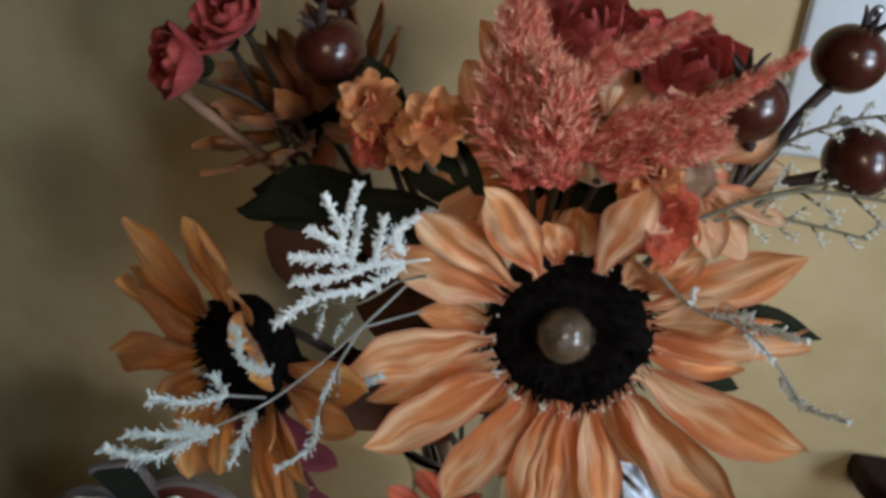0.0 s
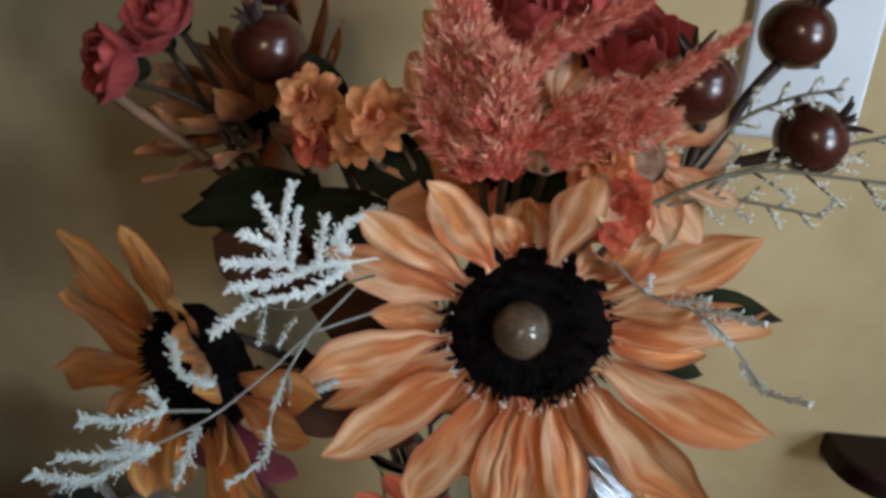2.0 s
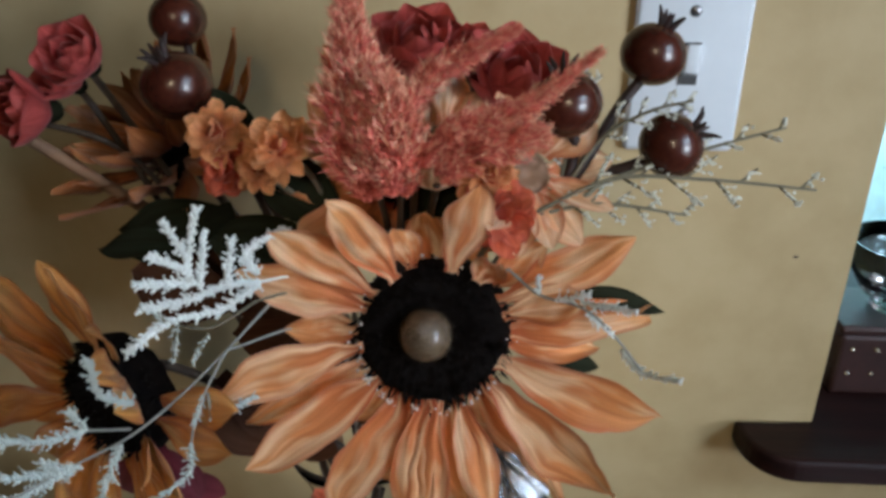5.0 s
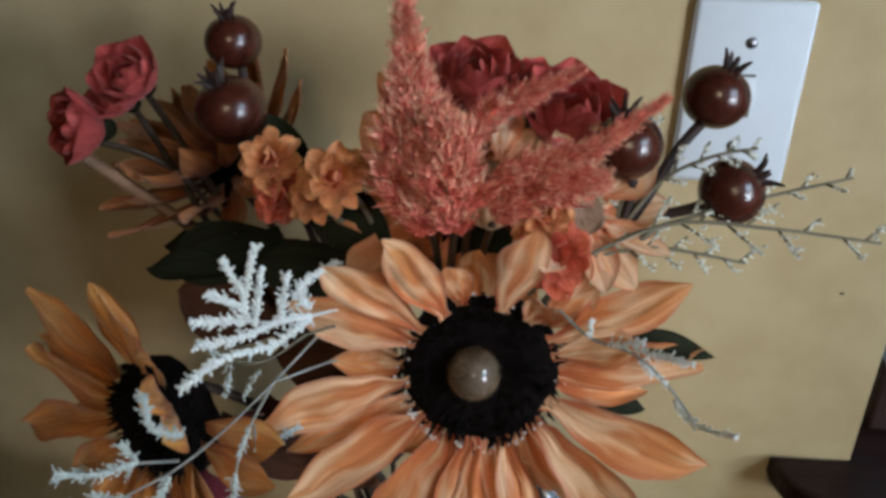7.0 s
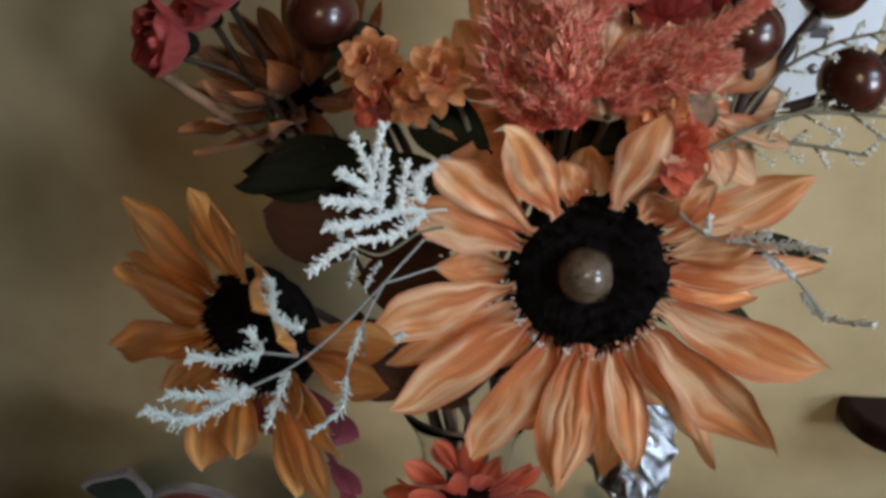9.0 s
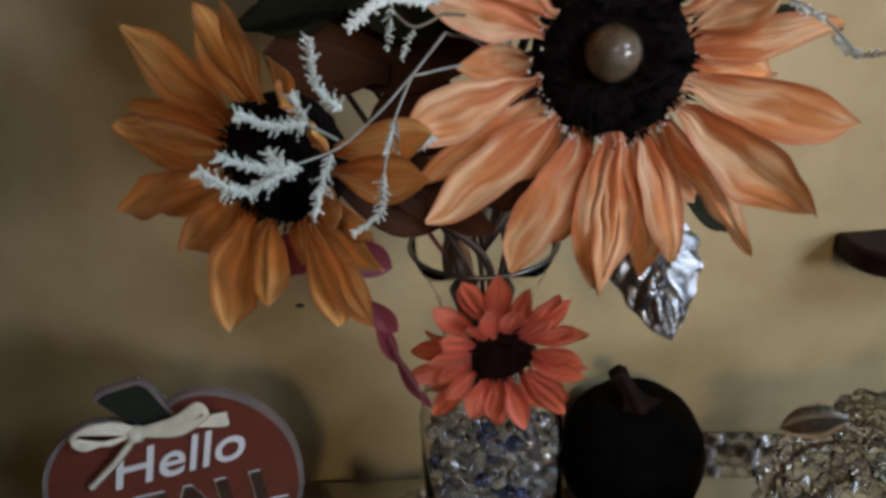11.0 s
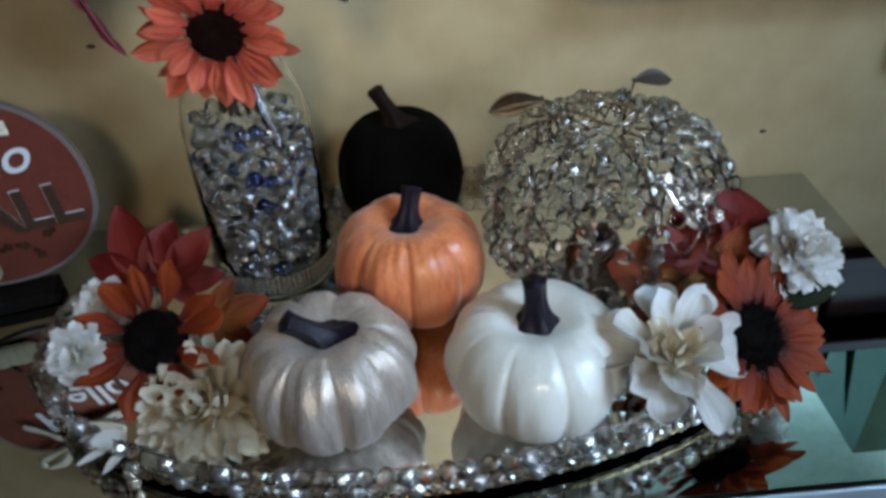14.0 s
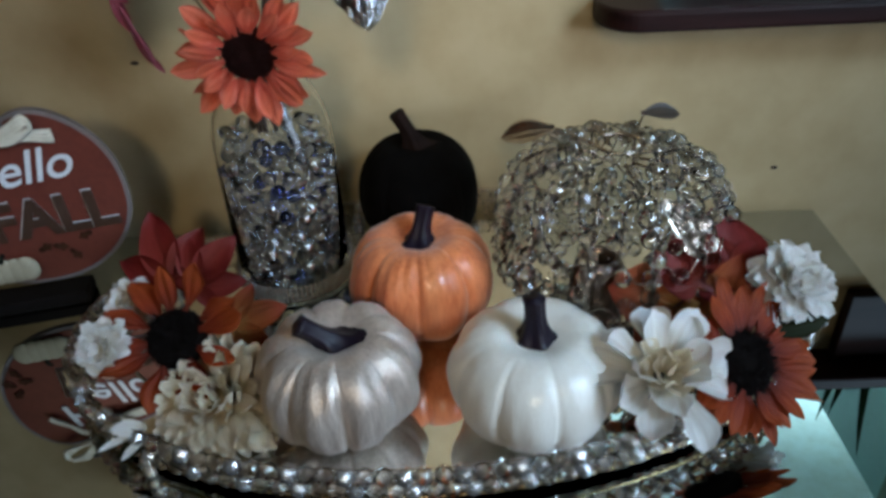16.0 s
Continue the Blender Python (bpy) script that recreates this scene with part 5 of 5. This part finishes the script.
def cedar(label, stems, fronds, material, r, seed, twig_mat, needle=0.0032, density=1.0):
    """A cedar spray: bare stems, and fronds thickly set with short frosted needles."""
    rng = random.Random(seed)
    noise.seed_set(seed + 70)
    ob = thing("cedar_sprig", stems[0][0], label, "sprig", "frosted sprigs")
    bs, blobs = bmesh.new(), []
    for line in stems:
        tube(bs, curve_pts(line, 6), 0.0006, 0.0005, 5)
    for line in fronds:
        pts = curve_pts(line, 8)
        tube(bs, pts, 0.0007, 0.0005, 4)
        run = sum((b - a).length for a, b in zip(pts, pts[1:]))
        count = max(5, int(run / 0.0008 * density))
        for k in range(count):
            u = (k + rng.random()) / count
            i = min(int(u * (len(pts) - 1)), len(pts) - 2)
            p = pts[i].lerp(pts[i + 1], u * (len(pts) - 1) - i)
            ax = (pts[i + 1] - pts[i]).normalized()
            side = ax.cross(Vector((0, -0.85, 0.5))).normalized() * (1 if k % 2 else -1)
            d = (ax * rng.uniform(0.5, 1.1) + side * rng.uniform(0.5, 1.0) + noise.random_unit_vector() * 0.35).normalized()
            L = needle * rng.uniform(0.3, 1.15) * (1 - 0.45 * u)
            for q in range(5):
                blobs.append((p + d * L * q / 4 + noise.random_unit_vector() * r * 0.3, r * rng.uniform(0.7, 1.05) * (1 - 0.1 * q)))
            blobs.append((p + noise.random_unit_vector() * r * 0.6, r * rng.uniform(0.9, 1.3)))
    tagged(part("twig", bs, twig_mat, ob, "thin twig"), kind="stuff")
    tagged(blob_cloud("frost", blobs, material, ob, "white frosted needles"), kind="stuff")


cedar("bright white frosted cedar sprig", [[(0.078, 0.275, 0.432), (0.09, 0.3, 0.422), (0.104, 0.335, 0.39), MOUTH]],
      [[(0.0784, 0.2746, 0.4325), (0.0717, 0.2577, 0.4389), (0.0646, 0.2435, 0.4409), (0.0539, 0.2322, 0.4432)], [(0.0784, 0.2746, 0.4318), (0.0707, 0.2547, 0.4317), (0.059, 0.238, 0.4355), (0.049, 0.228, 0.43)],
       [(0.0779, 0.2737, 0.4363), (0.0761, 0.27, 0.4465), (0.0847, 0.29, 0.4474)], [(0.0722, 0.2593, 0.4399), (0.0736, 0.2639, 0.4541)], [(0.0674, 0.2463, 0.444), (0.0695, 0.2516, 0.4618)],
       [(0.0646, 0.2435, 0.4454), (0.0664, 0.2452, 0.4583), (0.0688, 0.2491, 0.4712)], [(0.0654, 0.2442, 0.4567), (0.0616, 0.24, 0.4701)], [(0.0661, 0.2449, 0.4505), (0.0576, 0.2357, 0.4603)],
       [(0.066, 0.2449, 0.4461), (0.0536, 0.2315, 0.4522)]], FROST, 0.00095, 1, FROST, 0.0044)
cedar("thin grey-white lower fronds of a cedar sprig", [[(0.076, 0.275, 0.424), (0.066, 0.255, 0.424), (0.059, 0.238, 0.4355)], [(0.076, 0.275, 0.424), (0.09, 0.3, 0.415), (0.104, 0.335, 0.38), MOUTH]],
      [[(0.061, 0.24, 0.434), (0.0586, 0.2379, 0.421)], [(0.0665, 0.251, 0.424), (0.062, 0.244, 0.416)], [(0.059, 0.238, 0.4355), (0.054, 0.2322, 0.4452)]], DULLFROST, 0.0006, 2, TWIG, 0.003, 0.8)
cedar("drooping frosted sprig before the ochre sunflower", [[(0.0763, 0.29, 0.4146), (0.0635, 0.2725, 0.4038), (0.0518, 0.255, 0.3956), (0.0401, 0.2364, 0.3908), (0.0286, 0.218, 0.3922), (0.017, 0.204, 0.391)],
                                                            [(0.0763, 0.29, 0.4146), (0.095, 0.32, 0.39), MOUTH], [(0.0401, 0.2364, 0.3935), (0.0335, 0.222, 0.4038)]],
      [[(0.0303, 0.22, 0.3905), (0.0204, 0.2085, 0.3959), (0.0133, 0.1984, 0.4031)], [(0.0286, 0.218, 0.3922), (0.0172, 0.2045, 0.39), (0.0091, 0.193, 0.4014)], [(0.017, 0.204, 0.391), (0.0122, 0.1995, 0.393)],
       [(0.0335, 0.222, 0.4038), (0.026, 0.2125, 0.4065), (0.0188, 0.2038, 0.4134)], [(0.0337, 0.222, 0.405), (0.0312, 0.2186, 0.414)], [(0.0419, 0.2385, 0.4028), (0.0371, 0.2282, 0.4135), (0.0372, 0.2261, 0.4277)],
       [(0.0377, 0.2323, 0.3898), (0.0315, 0.223, 0.3728)], [(0.0265, 0.2145, 0.392), (0.0235, 0.2115, 0.4)]], DULLFROST, 0.00085, 3, GREYTWIG, 0.0056, 1.1)
cedar("short hanging frosted sprig", [[(0.0635, 0.2725, 0.4038), (0.0544, 0.2594, 0.3855), (0.0505, 0.254, 0.365)], [(0.0573, 0.2637, 0.39), (0.0573, 0.2637, 0.3776)], [(0.0635, 0.2725, 0.4038), (0.095, 0.32, 0.385), MOUTH]],
      [[(0.0515, 0.255, 0.373), (0.0495, 0.2529, 0.3601), (0.0405, 0.2399, 0.3578)], [(0.0573, 0.2637, 0.3776), (0.0703, 0.2812, 0.377)], [(0.056, 0.262, 0.39), (0.053, 0.257, 0.38)]], DULLFROST, 0.0008, 4, GREYTWIG, 0.004, 0.9)
cedar("pale frosted sprig over the sunflower petals", [[(0.1704, 0.3, 0.4281), (0.1827, 0.2944, 0.42), (0.1978, 0.2836, 0.4207), (0.2092, 0.2753, 0.4141), (0.2199, 0.2684, 0.4023)], [(0.1704, 0.3, 0.4281), (0.14, 0.335, 0.38), MOUTH]],
      [[(0.1973, 0.2836, 0.4229), (0.2147, 0.267, 0.4285)], [(0.2122, 0.274, 0.4086), (0.2199, 0.2684, 0.4023), (0.2308, 0.2567, 0.4072)], [(0.1827, 0.2944, 0.42), (0.1816, 0.294, 0.4283)], [(0.1891, 0.29, 0.42), (0.1997, 0.2809, 0.4273)],
       [(0.2, 0.282, 0.419), (0.2092, 0.2753, 0.4141)]], FROST, 0.0008, 5, GREYTWIG, 0.0042, 0.8)
for k, (pts, sd, sp) in enumerate((([(0.178, 0.31, 0.447), (0.21, 0.313, 0.462), (0.245, 0.312, 0.463), (0.287, 0.311, 0.46)], 6, 0.02), ([(0.178, 0.31, 0.446), (0.205, 0.312, 0.452), (0.24, 0.312, 0.448)], 7, 0.015),
                                   ([(0.19, 0.32, 0.45), (0.205, 0.322, 0.475), (0.222, 0.32, 0.487), (0.238, 0.318, 0.492)], 8, 0.014), ([(0.19, 0.322, 0.452), (0.194, 0.325, 0.475), (0.2, 0.328, 0.5)], 9, 0.012),
                                   ([(0.205, 0.313, 0.46), (0.235, 0.318, 0.47), (0.275, 0.32, 0.482)], 10, 0.012))):
    frosted("bud_twig", pts, sd, "thin olive twig with pale buds", sp, 9, (0, -0.7, 0.6), 0.0008, 0.25, 1.0, PALEBUD, 0.0008, "twig", "budded twigs", 0.22, stems=[pts[0], (0.15, 0.335, 0.39), MOUTH])


# ---- leaves below the bouquet ----
def silver_leaf():
    ob = thing("silver_leaf", (0.186, 0.352, 0.3), "shiny silver embossed leaf hanging from the bouquet", "leaf")
    bm = bmesh.new()
    top, tip = Vector((0.171, 0.348, 0.308)), Vector((0.179, 0.316, 0.253))
    d = (tip - top).normalized()
    f = Vector((0.05, -0.9, -0.3))
    f = (f - d * f.dot(d)).normalized()
    s = d.cross(f)
    L = (tip - top).length
    nu, nv = 40, 30
    uvl = bm.loops.layers.uv.verify()
    g = []
    for i in range(nu + 1):
        u = i / nu
        w = 0.0235 * (math.sin(math.pi * u ** 0.62) ** 0.7) * (1 + 0.05 * math.sin(u * 30))
        row = []
        for j in range(nv + 1):
            v = 2 * j / nv - 1
            vein = abs(math.sin((u * 1.0 - abs(v) * 0.38) * math.pi * 5.5))
            h = 0.0046 * vein ** 0.5 * (1 - abs(v) * 0.4) - 0.005 * math.exp(-(v / 0.09) ** 2) - 0.006 * v * v + 0.0022 * noise.noise((u * 6, v * 4, 1.3))
            row.append(bm.verts.new(top + d * L * u + s * v * w + f * h))
        g.append(row)
    for i in range(nu):
        for j in range(nv):
            bm.faces.new((g[i][j], g[i][j + 1], g[i + 1][j + 1], g[i + 1][j]))
    part("blade", bm, SILVERLEAF, ob)
    stem_part(ob, [top, (0.166, 0.352, 0.325), (0.145, 0.36, 0.335), MOUTH + Vector((0.025, 0, 0)), (VX + 0.008, VY, T + 0.2)], 0.0014, BRONZE)


silver_leaf()


def wine_strand():
    pts = [(0.02, 0.29, 0.352), (0.026, 0.288, 0.325), (0.037, 0.292, 0.294), (0.046, 0.288, 0.27), (0.056, 0.283, 0.25)]
    ob = thing("leaf_strand", pts[0], "drooping strand of wine-red fabric leaves", "leaf strand")
    stem_part(ob, [MOUTH + Vector((-0.02, -0.01, 0)), (0.04, 0.33, 0.345), pts[0]] + pts[1:], 0.0013, WINE)
    for k, (p, d, L, W) in enumerate((((0.022, 0.286, 0.346), (0.4, -0.1, -0.8), 0.034, 0.022), ((0.014, 0.286, 0.34), (-0.5, 0, -0.8), 0.028, 0.02), ((0.03, 0.287, 0.322), (-0.7, 0, -0.5), 0.022, 0.016),
                                      ((0.026, 0.287, 0.33), (0.8, 0, -0.5), 0.026, 0.016), ((0.033, 0.29, 0.302), (0.6, -0.1, -0.8), 0.024, 0.011), ((0.038, 0.29, 0.294), (0.25, -0.1, -1), 0.03, 0.008),
                                      ((0.045, 0.288, 0.273), (0.35, -0.1, -1), 0.03, 0.006), ((0.052, 0.284, 0.258), (0.5, 0, -1), 0.018, 0.004))):
        leaf_part("leaf", ob, WINE, p, d, (0.1, -0.95, 0.2), L, W, k, curl=-0.3, cup=0.2)


wine_strand()
# coral daisy tied to the vase's neck
sunflower("daisy", (0.0955, 0.344, 0.232), (0.02, -0.99, -0.06), 0.0185, ring_of(19, 0.05, 0.0135, 41, (-0.3, 0.4), (0.0, 0.025), 0, 0.2) + ring_of(16, 0.042, 0.013, 42, (0.0, 0.5), (0.025, 0.045), 9), PET_RED, 6,
          "coral fabric daisy tied to the vase neck", "daisy", stem=[(0.0955, 0.353, 0.23), (0.094, 0.356, 0.22), (0.093, 0.3565, 0.205)], seed_mat=REDSEED, group="coral daisies", dome=0.25)


# ---- flowers lying on the tray, left bunch ----
def maple(c, d, f, L, mat, seed, label, name="maple_leaf", broad=0.55, teeth=0):
    """A lobed leaf: five pointed blades from one root."""
    d, f = Vector(d).normalized(), Vector(f)
    f = (f - d * f.dot(d)).normalized()
    s = d.cross(f)
    ob = thing(name, c, label, "leaf", "autumn leaves on the tray")
    for k, (ang, q) in enumerate(((0, 1.0), (48, 0.82), (-48, 0.82), (95, 0.55), (-95, 0.55))):
        a = radians(ang)
        leaf_part("lobe", ob, mat, Vector(c) + f * 0.0008 * k, d * math.cos(a) + s * math.sin(a), f, L * q, L * broad * q, seed + k, curl=-0.4, cup=0.25, wave=0.03, crease=0.02, peak=0.45, teeth=teeth, nu=10)
    stem_part(ob, [c, Vector(c) - d * L * 0.3 - UP * 0.004, (Vector(c) - d * L * 0.45) * 1.0], 0.001, TWIG)
    return ob


def down(c, n=None):
    c = Vector(c)
    inward = (TRAY_C - c)
    inward.z = 0
    e = c + inward.normalized() * 0.02
    return [c, c.lerp(e, 0.4) - UP * (c.z - T) * 0.5, Vector((e.x, e.y, T + 0.0016))]


sunflower("daisy", (0.039, 0.24, 0.076), (-0.02, -0.62, 0.78), 0.02, ring_of(12, 0.048, 0.017, 51, (-0.3, 0.5), (0.0, 0.03), 40), PET_RUST_SHADED, 7, "burnt-orange fabric daisy on the tray", "daisy",
          stem=down((0.039, 0.246, 0.068)), group="coral daisies", dome=0.3)
small_bloom((0.066, 0.207, 0.05), (-0.15, -0.55, 0.8), 0.039, PET_CREAM, 11, "cream fabric chrysanthemum on the tray", 110, "chrysanthemum", "chrysanthemum", "cream blooms", down((0.075, 0.215, 0.04)), 0.05, w=0.38)
small_bloom((0.0, 0.268, 0.086), (-0.1, -0.65, 0.7), 0.0165, PET_WHITE, 12, "small white fabric carnation", 34, "carnation", "carnation", "white carnations", down((-0.003, 0.28, 0.076)), 0.1)
small_bloom((-0.008, 0.228, 0.08), (-0.2, -0.7, 0.6), 0.018, PET_WHITE, 13, "white fabric carnation at the tray's end", 36, "carnation", "carnation", "white carnations", down((-0.005, 0.24, 0.072)), 0.1)
maple((0.002, 0.338, 0.05), (-0.25, 0.35, 0.6), (-0.1, -0.8, 0.6), 0.062, MAPLE, 61, "dark red fabric maple leaf on the tray")
maple((0.02, 0.335, 0.05), (0.6, 0.3, 0.65), (0.0, -0.8, 0.6), 0.05, MAPLE, 71, "crimson fabric maple leaf on the tray")
maple((0.055, 0.298, 0.035), (0.8, 0.1, 0.35), (0, -0.6, 0.8), 0.045, AUTUMN, 81, "rust and yellow fabric leaf on the tray")
for k, (p, d, L, W, m) in enumerate((((0.02, 0.2, 0.035), (-0.8, -0.3, 0.25), 0.022, 0.012, PET_WHITE), ((0.012, 0.205, 0.03), (-1, 0.0, 0.0), 0.028, 0.006, PET_WHITE), ((0.012, 0.2, 0.03), (-0.7, -0.4, -0.05), 0.026, 0.005, PET_WHITE),
                                     ((0.02, 0.195, 0.03), (-0.5, -0.6, -0.1), 0.02, 0.006, PET_WHITE), ((0.022, 0.2, 0.026), (-0.6, -0.3, -0.15), 0.026, 0.013, GREENLEAF_SHADED))):
    bm = bmesh.new()
    blade(bm, p, d, (-0.1, -0.5, 0.85), L, W, -0.3, 0.2, 0.02, 0.02, 8, 4, 0, 0.5, random.Random(k))
    solid("trailing_leaf", bm, m, "thin white fabric leaf trailing over the tray" if m is PET_WHITE else "dark green fabric leaf trailing over the tray", "leaf", group="trailing leaves")

# ---- flowers lying on the tray, right bunch ----
sunflower("daisy", (0.409, 0.212, 0.062), (0.35, -0.6, 0.72), 0.021, ring_of(21, 0.053, 0.0135, 91, (-0.3, 0.4), (0.0, 0.02)) + ring_of(17, 0.046, 0.013, 92, (-0.2, 0.3), (0.0, 0.02), 9), PET_RUST_SHADED, 9,
          "burnt-orange fabric daisy with a black centre", "daisy", stem=down((0.4, 0.21, 0.05)), group="coral daisies", dome=0.3)
rng = random.Random(15)
dahlia = thing("dahlia", (0.35, 0.192, 0.073), "ivory fabric dahlia with broad open petals", "dahlia", "cream blooms")
dr, du, dn = basis((0.0, -0.42, 0.9))
for cnt, L, W, lift, curl, rad in ((9, 0.039, 0.025, 0.35, 0.4, 0.008), (8, 0.031, 0.021, 0.8, 0.7, 0.007), (8, 0.022, 0.016, 1.2, 0.9, 0.005), (6, 0.015, 0.012, 2.0, 0.9, 0.002)):
    for k in range(cnt):
        a = 2 * math.pi * (k + rng.uniform(-0.2, 0.2)) / cnt + L * 60
        d = dr * math.cos(a) + du * math.sin(a)
        bm = bmesh.new()
        blade(bm, Vector((0.35, 0.192, 0.073)) + d * rad, d + dn * lift, dn - d * lift, L * rng.uniform(0.85, 1.15), W * rng.uniform(0.85, 1.15), curl + rng.uniform(-1.6, 0.3), 0.5, 0.05, 0.04, 10, 8, 0.34, 0.76, rng, 0, rng.uniform(-0.6, 0.6), rng.uniform(-0.15, 0.15))
        part("petal", bm, PET_CREAM if L < 0.03 else PET_WHITE, dahlia)
stem_part(dahlia, down((0.35, 0.195, 0.07)), 0.0014, TWIG)
small_bloom((0.451, 0.252, 0.094), (0.25, -0.6, 0.75), 0.026, PET_WHITE, 16, "white fabric carnation on the tray's rim", 70, "carnation", "carnation", "white carnations", down((0.444, 0.265, 0.08)), 0.1, w=0.6)
maple((0.415, 0.268, 0.082), (0.1, 0.5, 0.6), (0.0, -0.75, 0.65), 0.05, MAPLE, 101, "dark red fabric maple leaf by the crystal pumpkin", broad=0.95)
maple((0.39, 0.268, 0.088), (-0.15, 0.3, 0.65), (0.1, -0.75, 0.6), 0.04, MAPLE, 106, "deep red fabric maple leaf by the crystal pumpkin", broad=0.95)
maple((0.385, 0.262, 0.07), (-0.75, 0.1, 0.2), (0, -0.7, 0.7), 0.055, AUTUMN, 111, "orange and yellow fabric leaf on the tray", broad=0.9)
maple((0.4, 0.262, 0.066), (0.2, 0.05, 0.4), (0, -0.8, 0.6), 0.045, AUTUMN, 116, "orange and yellow fabric leaf on the tray")
bm = bmesh.new()
blade(bm, (0.425, 0.235, 0.07), (0.9, -0.1, 0.25), (0.1, -0.6, 0.8), 0.045, 0.02, -0.4, 0.2, 0.02, 0.02, 8, 4, 0, 0.5, random.Random(3))
solid("trailing_leaf", bm, GREENLEAF_SHADED, "dark green fabric leaf trailing over the tray", "leaf", group="trailing leaves")


# ---- things beyond the opening ----
def spiky_plant():
    c = Vector((0.85, 0.74, 0.0505))
    ob = thing("potted_plant", c, "dark green spiky houseplant in a clay pot beyond the sill", "plant")
    bm = bmesh.new()
    lathe(bm, [(0.0, 0.0), (0.05, 0.0), (0.066, 0.15), (0.072, 0.15), (0.072, 0.165), (0.064, 0.165), (0.06, 0.145), (0.0, 0.145)], c, UP, 28)
    part("pot", bm, CLAY, ob, "clay pot")
    rng = random.Random(6)
    for k in range(48):
        a = k * 2.4
        leaf_part("leaf", ob, PLANT, c + Vector((0.02 * math.cos(a), 0.02 * math.sin(a), 0.145)), (math.cos(a) * rng.uniform(0.3, 1.0), math.sin(a) * rng.uniform(0.3, 1.0), rng.uniform(0.5, 1.1)), (-math.cos(a), -math.sin(a), 0.6),
                  rng.uniform(0.2, 0.32), 0.017, k, curl=-0.7, cup=0.4, nu=7, nv=2, peak=0.35)


spiky_plant()
bm = bmesh.new()
box(bm, (1.42, 1.25, FLOOR_Z), (1.9, 1.8, 1.5), 0.004)
solid("tall_cabinet", bm, CABINET, "grey-green painted tall kitchen cabinet", "cabinet", smooth=False)
bm = bmesh.new()
box(bm, (0.2, 0.665, 0.0), (1.6, 1.2, 0.05), 0.004)
box(bm, (0.22, 0.67, FLOOR_Z), (1.58, 1.18, -0.0005))
solid("kitchen_counter", bm, SILLWOOD, "dark wooden counter behind the opening", "counter", smooth=False)


# block in place of brown glassware, lengthened to darken the table's reflection
def glassware_stand_in():
    ob = thing("glassware_block", (0.475, 0.56, 0.2145), "dark brown block standing in for glassware on the sill, with studs as its sparkle", "box")
    bm = bmesh.new()
    box(bm, (0.432, 0.535, 0.215), (0.84, 0.6, 0.268), 0.004)
    part("body", bm, BOXWOOD, ob, smooth=False)
    bm = bmesh.new()
    box(bm, (0.43, 0.533, 0.2685), (0.842, 0.602, 0.276), 0.003)
    part("lid", bm, BOXWOOD, ob, smooth=False)
    # bright studs stand for the glints of the glassware
    for k in range(22):
        for z in (0.235, 0.256):
            bm = bmesh.new()
            ball(bm, (0.442 + 0.018 * k, 0.5345, z), 0.0022, 2)
            part("stud", bm, RHINESTONE, ob)


glassware_stand_in()


def glass_bowl():
    ob = thing("glass_bowl", (0.485, 0.567, 0.2765), "clear glass bowl standing on the dark box", "bowl")
    bm = bmesh.new()
    lathe(bm, [(0.0, 0.0005), (0.02, 0.0005), (0.018, 0.006), (0.03, 0.014), (0.042, 0.035), (0.045, 0.055), (0.0435, 0.055), (0.04, 0.036), (0.028, 0.017), (0.0, 0.01)], (0.485, 0.567, 0.2765), UP, 32)
    part("bowl", bm, CRYSTAL, ob)


glass_bowl()
